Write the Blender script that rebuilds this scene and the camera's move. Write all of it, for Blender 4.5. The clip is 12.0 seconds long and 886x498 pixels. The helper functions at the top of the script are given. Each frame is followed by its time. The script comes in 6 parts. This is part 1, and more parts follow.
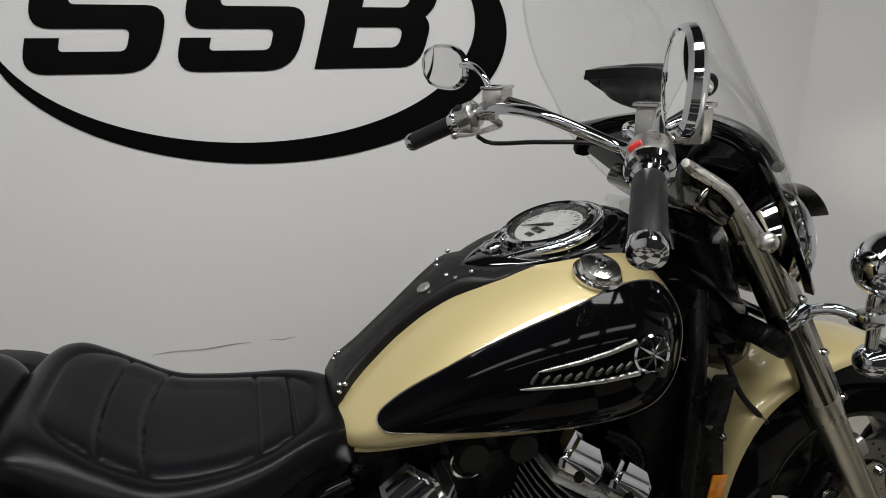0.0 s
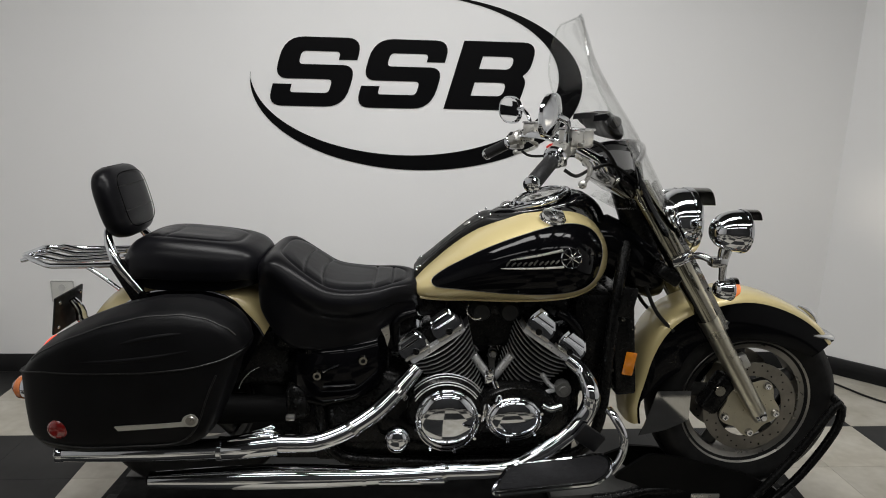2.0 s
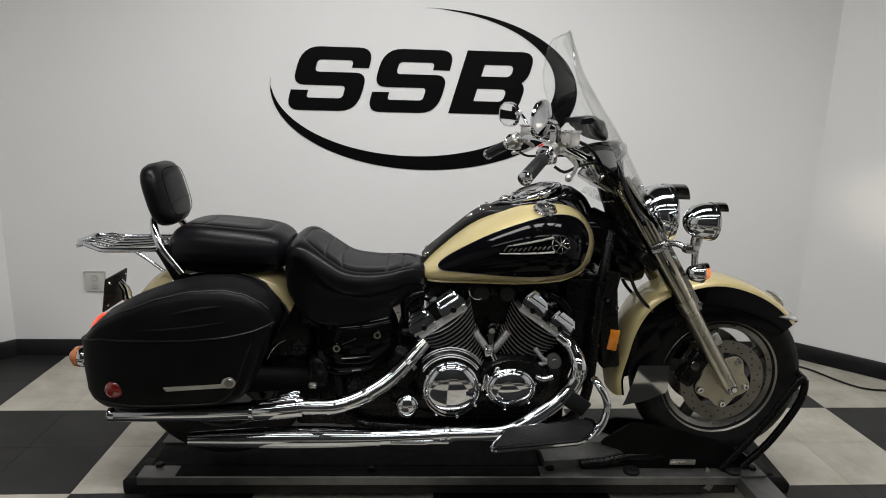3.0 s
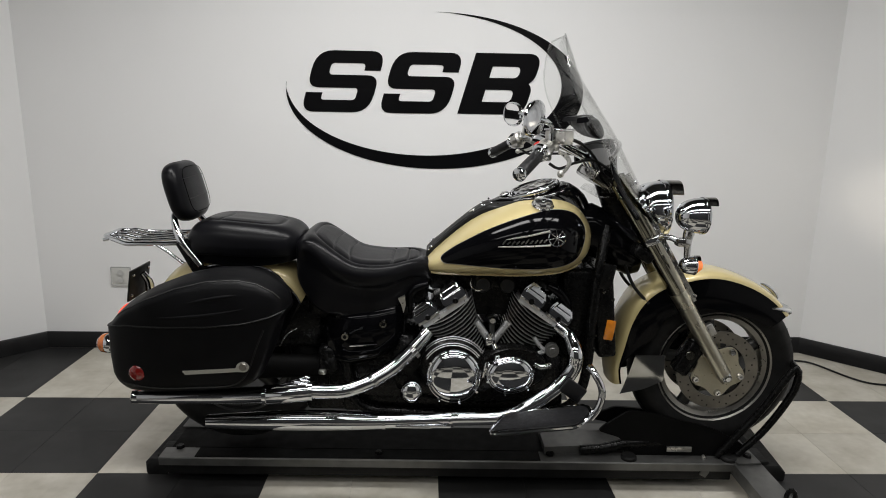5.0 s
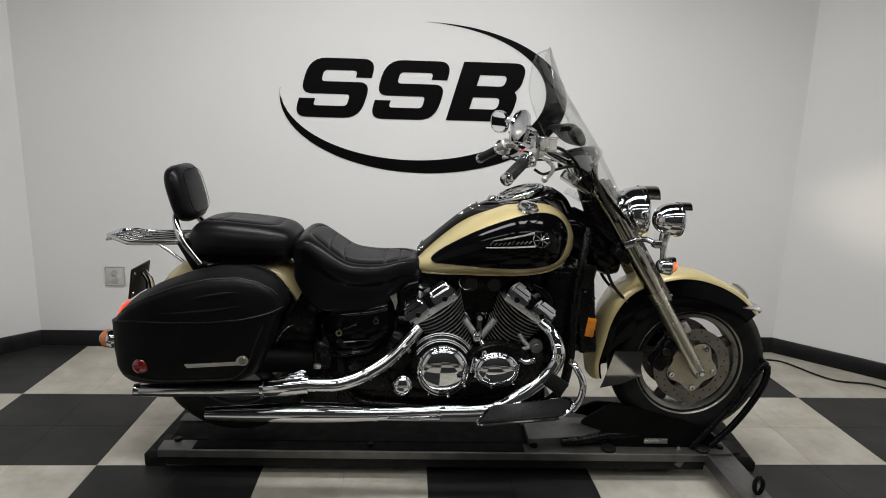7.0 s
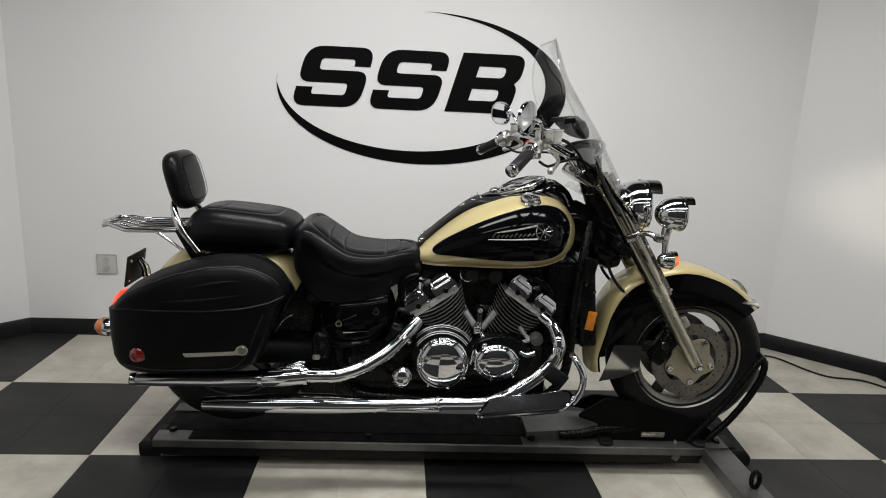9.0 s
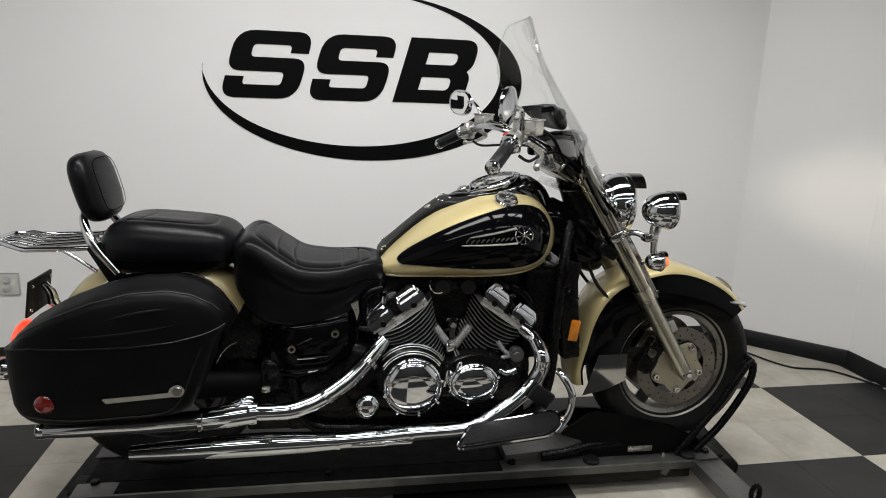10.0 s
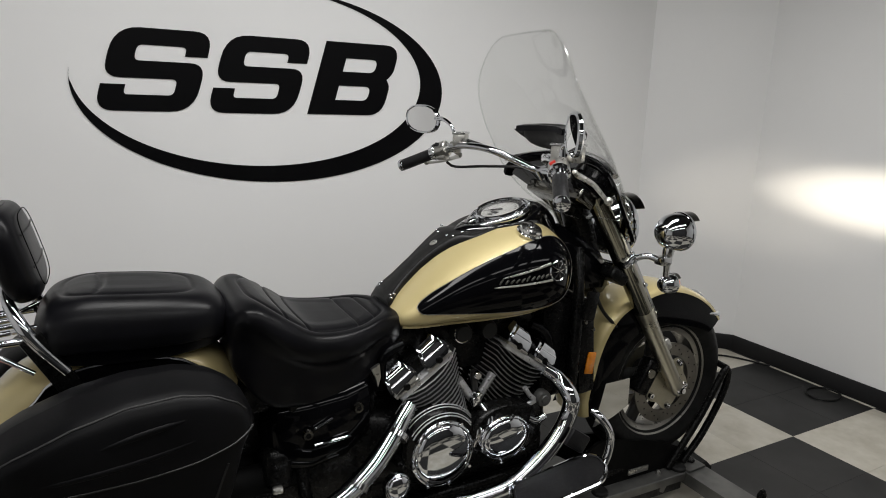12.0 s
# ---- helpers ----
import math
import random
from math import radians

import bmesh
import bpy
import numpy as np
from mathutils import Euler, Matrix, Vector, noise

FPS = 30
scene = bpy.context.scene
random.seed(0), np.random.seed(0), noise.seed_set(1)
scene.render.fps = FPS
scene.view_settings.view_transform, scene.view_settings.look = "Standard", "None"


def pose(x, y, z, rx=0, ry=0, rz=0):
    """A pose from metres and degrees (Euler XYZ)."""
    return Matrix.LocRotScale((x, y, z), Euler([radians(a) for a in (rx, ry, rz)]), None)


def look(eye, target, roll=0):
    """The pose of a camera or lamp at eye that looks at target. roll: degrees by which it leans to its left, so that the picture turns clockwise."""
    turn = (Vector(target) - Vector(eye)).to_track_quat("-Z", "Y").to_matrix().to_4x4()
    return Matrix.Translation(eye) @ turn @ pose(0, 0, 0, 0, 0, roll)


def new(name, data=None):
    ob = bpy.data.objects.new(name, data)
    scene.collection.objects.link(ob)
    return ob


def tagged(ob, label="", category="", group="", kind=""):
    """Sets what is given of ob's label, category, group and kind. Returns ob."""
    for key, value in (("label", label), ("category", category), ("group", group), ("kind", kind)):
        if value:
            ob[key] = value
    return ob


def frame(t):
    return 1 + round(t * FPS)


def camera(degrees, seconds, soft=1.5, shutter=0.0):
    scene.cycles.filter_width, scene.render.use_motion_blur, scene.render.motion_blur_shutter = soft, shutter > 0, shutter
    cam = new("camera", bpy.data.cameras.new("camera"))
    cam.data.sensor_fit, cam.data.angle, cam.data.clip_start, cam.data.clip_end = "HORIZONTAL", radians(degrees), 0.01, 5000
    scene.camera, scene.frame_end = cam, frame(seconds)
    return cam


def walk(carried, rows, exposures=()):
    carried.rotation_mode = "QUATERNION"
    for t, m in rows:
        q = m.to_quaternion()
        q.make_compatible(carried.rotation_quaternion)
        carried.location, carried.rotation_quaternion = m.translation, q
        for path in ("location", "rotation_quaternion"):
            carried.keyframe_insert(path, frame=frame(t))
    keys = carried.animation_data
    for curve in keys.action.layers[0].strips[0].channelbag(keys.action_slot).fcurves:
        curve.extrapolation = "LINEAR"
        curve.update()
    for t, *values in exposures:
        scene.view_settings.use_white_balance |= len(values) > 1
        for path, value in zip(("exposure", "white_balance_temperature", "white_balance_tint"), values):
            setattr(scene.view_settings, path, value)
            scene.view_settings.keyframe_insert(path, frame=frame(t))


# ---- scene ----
cam = camera(69.1, 12.0, soft=1.0)
PATH = [
    (0, (-0.155, -0.841, 1.298), (0.43, 0.985, 0.73), -0.8),
    (0.5, (-0.082, -1.103, 1.279), (0.352, 0.768, 0.722), -0.3),
    (1, (-0.134, -1.37, 1.293), (0.199, 0.558, 0.878), 1.8),
    (1.5, (-0.167, -1.59, 1.311), (0.032, 0.349, 0.862), 3.4),
    (2, (-0.098, -1.768, 1.298), (0.041, 0.178, 0.855), 1.4),
    (2.5, (-0.136, -1.916, 1.299), (0.013, 0.031, 0.869), 1.7),
    (4.5, (-0.035, -2.075, 1.3), (-0.007, -0.122, 0.868), 0.6),
    (5, (-0.065, -2.111, 1.3), (-0.002, -0.158, 0.871), 1.1),
    (5.5, (-0.094, -2.166, 1.304), (0.009, -0.215, 0.876), 1.2),
    (6, (-0.101, -2.204, 1.306), (-0.003, -0.25, 0.892), 1.6),
    (6.5, (-0.09, -2.217, 1.312), (0.015, -0.262, 0.9), 1.5),
    (7, (-0.088, -2.219, 1.311), (0.023, -0.266, 0.896), 1.7),
    (9, (-0.133, -2.203, 1.301), (0.016, -0.257, 0.866), 2.7),
    (9.5, (-0.175, -2.131, 1.283), (0.041, -0.199, 0.813), 3.0),
    (10, (-0.213, -1.923, 1.284), (0.144, -0.007, 0.836), 2.0),
    (10.5, (-0.319, -1.798, 1.286), (0.123, 0.103, 0.851), 3.4),
    (11, (-0.521, -1.744, 1.308), (0.199, 0.069, 0.869), 2.7),
    (11.5, (-0.633, -1.595, 1.311), (0.224, 0.164, 0.897), 2.1),
    (12, (-0.707, -1.468, 1.333), (0.232, 0.242, 0.892), 1.9),
]
walk(cam, [(t, look(eye, target, roll)) for t, eye, target, roll in PATH], [(0, -0.5), (1, -0.29), (2, -0.24), (2.5, -0.18), (4.5, -0.18), (5, -0.09), (5.5, -0.1), (7, -0.15), (9, -0.1), (9.5, -0.02), (10.3, -0.1), (11, -0.2), (12, -0.38)])

# ---- world and light ----
world = bpy.data.worlds.new("room_world")
scene.world = world
world.use_nodes = True
world.node_tree.nodes["Background"].inputs[0].default_value = (0.5, 0.5, 0.5, 1)
world.node_tree.nodes["Background"].inputs[1].default_value = 0.02
CEIL = 2.58
TUBES = [(-0.62, -0.30, 28), (0.62, -0.30, 28), (-1.29, -1.63, 9), (0.0, -1.63, 9), (1.29, -1.63, 9), (-1.29, -2.92, 3.7), (0.0, -2.92, 3.7), (1.29, -2.92, 3.7)]


def lamp(name, kind, m, energy, color=(1, 1, 1), **more):
    data = bpy.data.lights.new(name, kind)
    data.energy, data.color = energy, color
    for key, value in more.items():
        setattr(data, key, value)
    ob = new(name, data)
    ob.matrix_world = m
    return ob


for tx, ty, watts in TUBES:
    lamp("tube_light", "AREA", pose(tx, ty, CEIL - 0.118), watts, (1.0, 0.99, 0.975), shape="RECTANGLE", size=1.12, size_y=0.26)


# ---- materials ----
def material(name, color, rough=0.5, metal=0.0, vary=0.1, scale=8.0, bump=0.0, bump_scale=200.0, coat=0.0, second=None, rough_vary=0.08, emit=0.0, spec=0.5):
    m = bpy.data.materials.new(name)
    m.use_nodes = True
    nt = m.node_tree
    b = nt.nodes["Principled BSDF"]
    b.inputs["Metallic"].default_value = metal
    b.inputs["Specular IOR Level"].default_value = spec
    b.inputs["Coat Weight"].default_value = coat
    b.inputs["Coat Roughness"].default_value = 0.03
    co = nt.nodes.new("ShaderNodeTexCoord")
    n1 = nt.nodes.new("ShaderNodeTexNoise")
    n1.inputs["Scale"].default_value = scale
    n1.inputs["Detail"].default_value = 6
    nt.links.new(co.outputs["Object"], n1.inputs["Vector"])
    ramp = nt.nodes.new("ShaderNodeValToRGB")
    lo = second or tuple(c * (1 - vary) for c in color)
    hi = color if second else tuple(min(1, c * (1 + vary)) for c in color)
    ramp.color_ramp.elements[0].position, ramp.color_ramp.elements[1].position = 0.35, 0.65
    ramp.color_ramp.elements[0].color, ramp.color_ramp.elements[1].color = (*lo, 1), (*hi, 1)
    nt.links.new(n1.outputs["Fac"], ramp.inputs["Fac"])
    nt.links.new(ramp.outputs["Color"], b.inputs["Base Color"])
    n2 = nt.nodes.new("ShaderNodeTexNoise")
    n2.inputs["Scale"].default_value = scale * 3.7
    n2.inputs["Detail"].default_value = 4
    nt.links.new(co.outputs["Object"], n2.inputs["Vector"])
    mr = nt.nodes.new("ShaderNodeMapRange")
    mr.inputs["From Min"].default_value, mr.inputs["From Max"].default_value = 0.3, 0.7
    mr.inputs["To Min"].default_value, mr.inputs["To Max"].default_value = max(0.0, rough - rough_vary), min(1.0, rough + rough_vary)
    nt.links.new(n2.outputs["Fac"], mr.inputs["Value"])
    nt.links.new(mr.outputs["Result"], b.inputs["Roughness"])
    if bump:
        n3 = nt.nodes.new("ShaderNodeTexNoise")
        n3.inputs["Scale"].default_value = bump_scale
        n3.inputs["Detail"].default_value = 3
        nt.links.new(co.outputs["Object"], n3.inputs["Vector"])
        bp = nt.nodes.new("ShaderNodeBump")
        bp.inputs["Strength"].default_value = bump
        bp.inputs["Distance"].default_value = 0.002
        nt.links.new(n3.outputs["Fac"], bp.inputs["Height"])
        nt.links.new(bp.outputs["Normal"], b.inputs["Normal"])
    if emit:
        nt.links.new(ramp.outputs["Color"], b.inputs["Emission Color"])
        b.inputs["Emission Strength"].default_value = emit
    return m


def clear(name, tint, gloss=0.03):
    """Clear sheet: lets light through, with more gloss at a slant."""
    m = bpy.data.materials.new(name)
    m.use_nodes = True
    nt = m.node_tree
    nt.nodes.clear()
    out = nt.nodes.new("ShaderNodeOutputMaterial")
    mix = nt.nodes.new("ShaderNodeMixShader")
    tr = nt.nodes.new("ShaderNodeBsdfTransparent")
    tr.inputs[0].default_value = (*tint, 1)
    gl = nt.nodes.new("ShaderNodeBsdfGlossy")
    gl.inputs["Roughness"].default_value = 0.02
    lw = nt.nodes.new("ShaderNodeLayerWeight")
    lw.inputs["Blend"].default_value = 0.5
    pw = nt.nodes.new("ShaderNodeMath")
    pw.operation, pw.inputs[1].default_value = "POWER", 5.0
    ad = nt.nodes.new("ShaderNodeMath")
    ad.operation, ad.inputs[1].default_value, ad.inputs[2].default_value = "MULTIPLY_ADD", 0.6, gloss
    nt.links.new(lw.outputs["Facing"], pw.inputs[0])
    nt.links.new(pw.outputs[0], ad.inputs[0])
    nt.links.new(ad.outputs[0], mix.inputs[0])
    nt.links.new(tr.outputs[0], mix.inputs[1])
    nt.links.new(gl.outputs[0], mix.inputs[2])
    nt.links.new(mix.outputs[0], out.inputs[0])
    return m


def tile_material(name, pale, deep, middle, rough):
    """Vinyl tile: wide soft clouds, a finer mottle and a slight shift from tile to tile."""
    m = bpy.data.materials.new(name)
    m.use_nodes = True
    nt = m.node_tree
    b = nt.nodes["Principled BSDF"]
    b.inputs["Specular IOR Level"].default_value = 0.28
    geo = nt.nodes.new("ShaderNodeNewGeometry")
    info = nt.nodes.new("ShaderNodeObjectInfo")

    def clouds(scale, detail, lo, hi):
        n = nt.nodes.new("ShaderNodeTexNoise")
        n.inputs["Scale"].default_value, n.inputs["Detail"].default_value = scale, detail
        nt.links.new(geo.outputs["Position"], n.inputs["Vector"])
        r = nt.nodes.new("ShaderNodeMapRange")
        r.inputs["From Min"].default_value, r.inputs["From Max"].default_value = lo, hi
        nt.links.new(n.outputs["Fac"], r.inputs["Value"])
        return r.outputs["Result"]

    def mixed(fac, a, c):
        n = nt.nodes.new("ShaderNodeMix")
        n.data_type = "RGBA"
        nt.links.new(fac, n.inputs[0]) if not isinstance(fac, float) else None
        for k, v in ((6, a), (7, c)):
            if isinstance(v, tuple):
                n.inputs[k].default_value = (*v, 1)
            else:
                nt.links.new(v, n.inputs[k])
        return n.outputs[2]

    one = mixed(clouds(7.0, 3, 0.36, 0.64), deep, pale)
    two = mixed(clouds(34.0, 4, 0.2, 0.8), middle, pale)
    half = nt.nodes.new("ShaderNodeMix")
    half.data_type = "RGBA"
    half.inputs[0].default_value = 0.5
    nt.links.new(one, half.inputs[6])
    nt.links.new(two, half.inputs[7])
    shift = nt.nodes.new("ShaderNodeMapRange")
    shift.inputs["To Min"].default_value, shift.inputs["To Max"].default_value = 0.93, 1.05
    nt.links.new(info.outputs["Random"], shift.inputs["Value"])
    tone = nt.nodes.new("ShaderNodeVectorMath")
    tone.operation = "SCALE"
    nt.links.new(half.outputs[2], tone.inputs[0])
    nt.links.new(shift.outputs["Result"], tone.inputs["Scale"])
    nt.links.new(tone.outputs[0], b.inputs["Base Color"])
    wear = nt.nodes.new("ShaderNodeMapRange")
    wear.inputs["To Min"].default_value, wear.inputs["To Max"].default_value = rough - 0.06, rough + 0.1
    nt.links.new(clouds(3.0, 5, 0.3, 0.7), wear.inputs["Value"])
    nt.links.new(wear.outputs["Result"], b.inputs["Roughness"])
    return m


WALL = material("white_wall_paint", (0.84, 0.84, 0.84), 0.42, vary=0.012, scale=1.3, bump=0.12, bump_scale=90, rough_vary=0.05)
DARKWALL = material("dark_unseen_wall", (0.03, 0.03, 0.032), 0.6, vary=0.04, scale=1.0)
CEILING = material("dark_ceiling_board", (0.018, 0.018, 0.018), 0.8, vary=0.15, scale=2.0)
BASE = material("black_vinyl_base", (0.006, 0.006, 0.0065), 0.38, spec=0.25, vary=0.2, scale=5)
DECAL = material("black_vinyl_decal", (0.002, 0.002, 0.0025), 0.5, spec=0.07, vary=0.15, scale=4)
TILE_LIGHT = tile_material("light_mottled_vinyl_tile", (0.575, 0.55, 0.485), (0.36, 0.33, 0.265), (0.45, 0.425, 0.365), 0.42)
TILE_DARK = tile_material("charcoal_vinyl_tile", (0.022, 0.022, 0.022), (0.012, 0.012, 0.0125), (0.017, 0.017, 0.0165), 0.45)
CREAM = material("cream_gold_paint", (0.53, 0.44, 0.215), 0.46, 0.26, vary=0.02, scale=3, coat=1.0, rough_vary=0.03)
BLACK = material("gloss_black_paint", (0.002, 0.002, 0.0025), 0.06, vary=0.2, scale=5, rough_vary=0.02, spec=0.1)
CONSOLE = material("gloss_black_console", (0.002, 0.002, 0.0025), 0.04, vary=0.2, scale=5, rough_vary=0.01, spec=0.8, coat=0.6)
CHROME = material("chrome", (0.60, 0.615, 0.64), 0.045, 1.0, vary=0.03, scale=9, rough_vary=0.03)
DIMCHROME = material("worn_chrome", (0.55, 0.55, 0.55), 0.14, 1.0, vary=0.08, scale=15, rough_vary=0.06)
ALU = material("satin_aluminium", (0.55, 0.54, 0.51), 0.32, 1.0, vary=0.06, scale=20, rough_vary=0.08)
CASTING = material("cast_grey_aluminium", (0.58, 0.585, 0.59), 0.33, 0.7, vary=0.12, scale=30, bump=0.1, bump_scale=300)
ENGINE = material("black_engine_paint", (0.0035, 0.0035, 0.0035), 0.28, vary=0.3, scale=20, bump=0.03, bump_scale=150, spec=0.14)
PLASTIC = material("black_plastic", (0.005, 0.005, 0.005), 0.45, vary=0.2, scale=12, bump=0.05, bump_scale=300, spec=0.3)
LEATHER = material("black_seat_vinyl", (0.004, 0.004, 0.005), 0.31, vary=0.25, scale=9, bump=0.08, bump_scale=420, rough_vary=0.015, spec=0.14)
BAGSKIN = material("black_leather_covering", (0.004, 0.004, 0.0045), 0.40, vary=0.25, scale=7, bump=0.1, bump_scale=320, rough_vary=0.02, spec=0.085)
# Near-black line colour that paints the shade inside a stitched fold.
CREASE = material("crease_shade", (0.001, 0.001, 0.001), 0.9, vary=0.2, scale=40, spec=0.02)
PIPING = material("dark_piping", (0.008, 0.008, 0.008), 0.35, vary=0.2, scale=40, spec=0.25)
RUBBER = material("tyre_rubber", (0.007, 0.007, 0.007), 0.6, vary=0.3, scale=18, bump=0.2, bump_scale=120, spec=0.2)
TREAD = material("matt_black_deck", (0.005, 0.005, 0.005), 0.6, second=(0.0025, 0.0025, 0.0025), scale=6, bump=0.1, bump_scale=60, spec=0.06)
GRIP = material("grip_rubber", (0.006, 0.006, 0.007), 0.45, vary=0.2, scale=18, bump=0.3, bump_scale=500, spec=0.3)
WHEEL = material("satin_wheel_metal", (0.32, 0.31, 0.285), 0.33, 1.0, vary=0.08, scale=12)
FINBLACK = material("dark_fin_paint", (0.030, 0.030, 0.031), 0.45, 0.2, vary=0.2, scale=30)
DISC = material("brake_disc_steel", (0.24, 0.225, 0.20), 0.36, 1.0, vary=0.1, scale=25)
STEEL = material("grey_lift_steel", (0.14, 0.14, 0.135), 0.4, 0.6, second=(0.085, 0.085, 0.082), scale=9, bump=0.1, bump_scale=70)
RED = material("red_lens", (0.16, 0.004, 0.003), 0.15, vary=0.1, scale=60, coat=1.0)
TAIL = material("lit_tail_lens", (0.9, 0.06, 0.02), 0.15, vary=0.1, scale=60, coat=1.0, emit=1.1)
AMBER = material("amber_reflector", (0.62, 0.20, 0.01), 0.18, vary=0.1, scale=60, coat=1.0)
DULLAMBER = material("amber_lens", (0.50, 0.13, 0.02), 0.2, vary=0.1, scale=60, coat=0.6)
CAPCHROME = material("satin_cap_chrome", (0.75, 0.75, 0.74), 0.16, 1.0, vary=0.05, scale=15, rough_vary=0.05)
LIT_AMBER = material("lit_amber_lens", (1.0, 0.22, 0.03), 0.15, vary=0.1, scale=60, coat=1.0, emit=0.6)
LAMPGLASS = material("lit_lamp_glass", (1.0, 0.95, 0.8), 0.1, vary=0.05, scale=30, emit=3.0)
TUBEGLOW = material("fluorescent_tube", (1.0, 0.98, 0.94), 0.4, vary=0.02, emit=4.0)
MIRROR = material("mirror_glass", (0.88, 0.88, 0.88), 0.012, 1.0, vary=0.01, rough_vary=0.005)
WHITE = material("white_plastic", (0.72, 0.72, 0.70), 0.35, vary=0.04, scale=20)
DIAL = material("silver_dial_face", (0.40, 0.40, 0.385), 0.4, vary=0.05, scale=20)
EMBLEM = material("dull_emblem_metal", (0.26, 0.25, 0.23), 0.34, 1.0, vary=0.1, scale=40)
STITCH = material("dark_stitching", (0.02, 0.02, 0.02), 0.5, vary=0.2, scale=60)
ALUSTRIP = material("brushed_strip", (0.40, 0.395, 0.36), 0.4, 0.6, vary=0.06, scale=30)
REDPLASTIC = material("red_switch_plastic", (0.55, 0.03, 0.02), 0.35, vary=0.05)
GASKET = material("white_paper_label", (0.6, 0.6, 0.57), 0.5, vary=0.05)
FORKMETAL = material("warm_satin_fork_metal", (0.43, 0.41, 0.34), 0.28, 1.0, vary=0.02, scale=4, rough_vary=0.01)
# The dim room that this chrome mirrors is put into its base colour.
FORKDARK = material("darkened_fork_chrome", (0.24, 0.23, 0.19), 0.13, 1.0, vary=0.04, scale=6, rough_vary=0.03)
# Dark olive base: the dim reflections on visor chrome, put into the colour.
DARKENED = material("darkened_chrome", (0.16, 0.155, 0.14), 0.12, 1.0, vary=0.08, scale=15, rough_vary=0.05)
DARKWHEEL = material("dark_wheel_paint", (0.05, 0.05, 0.048), 0.35, 0.6, vary=0.15, scale=15)
DEFLECTOR = material("polished_deflector_metal", (0.46, 0.46, 0.45), 0.05, 1.0, vary=0.02, scale=5, rough_vary=0.01)
CARRIER = material("pale_carrier_metal", (0.429, 0.398, 0.306), 0.35, 0.7, vary=0.06, scale=20)
PLEXI = clear("clear_acrylic", (0.975, 0.978, 0.975), 0.02)
EDGEGLASS = clear("acrylic_edge", (0.965, 0.97, 0.965), 0.05)
LENSGLASS = clear("clear_lens", (0.97, 0.97, 0.97), 0.035)


# ---- mesh helpers ----
def part(name, bm, mat, parent=None, label="", angle=38):
    bmesh.ops.recalc_face_normals(bm, faces=bm.faces[:])
    me = bpy.data.meshes.new(name)
    bm.to_mesh(me)
    bm.free()
    me.materials.append(mat)
    me.shade_smooth()
    me.set_sharp_from_angle(angle=radians(angle))
    ob = new(name, me)
    if parent:
        ob.parent = parent
        ob.matrix_parent_inverse = parent.matrix_basis.inverted() if parent.type == "EMPTY" else Matrix()
    return tagged(ob, label)


def spline(pts, n, closed=False):
    """n points of a smooth curve through pts (tuples of any length)."""
    p = np.array(pts, float)
    k = len(p)
    d = np.linalg.norm(np.diff(np.vstack([p, p[:1]]) if closed else p, axis=0), axis=1)
    t = np.r_[0, np.cumsum(np.maximum(d, 1e-6))]
    q = np.vstack([p, p[:1]]) if closed else p
    tan = np.zeros_like(q)
    for i in range(len(q)):
        a, b = i - 1, i + 1
        if closed:
            a, b = (i - 1) % k, (i + 1) % k
            span = d[(i - 1) % k] + d[i % k]
            tan[i] = (p[b] - p[a]) / max(span, 1e-6)
        else:
            a, b = max(a, 0), min(b, len(q) - 1)
            tan[i] = (q[b] - q[a]) / max(t[b] - t[a], 1e-6)
    out = []
    for s in np.linspace(0, t[-1], n, endpoint=not closed):
        i = min(int(np.searchsorted(t, s, side="right")) - 1, len(q) - 2)
        h = t[i + 1] - t[i]
        u = (s - t[i]) / h
        out.append((2 * u**3 - 3 * u**2 + 1) * q[i] + (u**3 - 2 * u**2 + u) * h * tan[i] + (-2 * u**3 + 3 * u**2) * q[i + 1] + (u**3 - u**2) * h * tan[i + 1])
    return [tuple(o) for o in out]


def loft(bm, rings, caps=True, closed=True, loop=False):
    vs = [[bm.verts.new(p) for p in ring] for ring in rings]
    n = len(vs[0])
    for a, b in zip(vs, vs[1:] + (vs[:1] if loop else [])):
        for j in range(n if closed else n - 1):
            k = (j + 1) % n
            bm.faces.new((a[j], a[k], b[k], b[j]))
    if caps and closed and not loop:
        bm.faces.new(vs[0])
        bm.faces.new(vs[-1])
    return bm


def tube(bm, pts, r, seg=12, n=0, closed=False):
    """A round tube along pts; r: one radius or one for each point; n: smooth the way to n points."""
    rs = list(r) if hasattr(r, "__len__") else [r] * len(pts)
    rows = [(*p, q) for p, q in zip(pts, rs)]
    if n:
        rows = spline(rows, n, closed)
    p = [Vector(w[:3]) for w in rows]
    k = len(p)
    rings = []
    ref = None
    for i in range(k):
        a, b = (p[(i - 1) % k], p[(i + 1) % k]) if closed else (p[max(i - 1, 0)], p[min(i + 1, k - 1)])
        d = (b - a).normalized()
        if ref is None:
            ref = d.orthogonal().normalized()
        ref = (ref - d * ref.dot(d)).normalized()
        side = d.cross(ref)
        rings.append([p[i] + (ref * math.cos(x) + side * math.sin(x)) * rows[i][3] for x in (2 * math.pi * j / seg for j in range(seg))])
    return loft(bm, rings, loop=closed)


def axes(direction):
    return Vector(direction).normalized().to_track_quat("Z", "Y").to_matrix()


def lathe(bm, profile, centre, direction, seg=32, closed=False):
    """Turn (radius, height) pairs round an axis through centre."""
    m = axes(direction)
    rings = []
    for r, h in profile:
        rings.append([Vector(centre) + m @ Vector((r * math.cos(a), r * math.sin(a), h)) for a in (2 * math.pi * j / seg for j in range(seg))])
    return loft(bm, rings, caps=not closed, loop=closed)


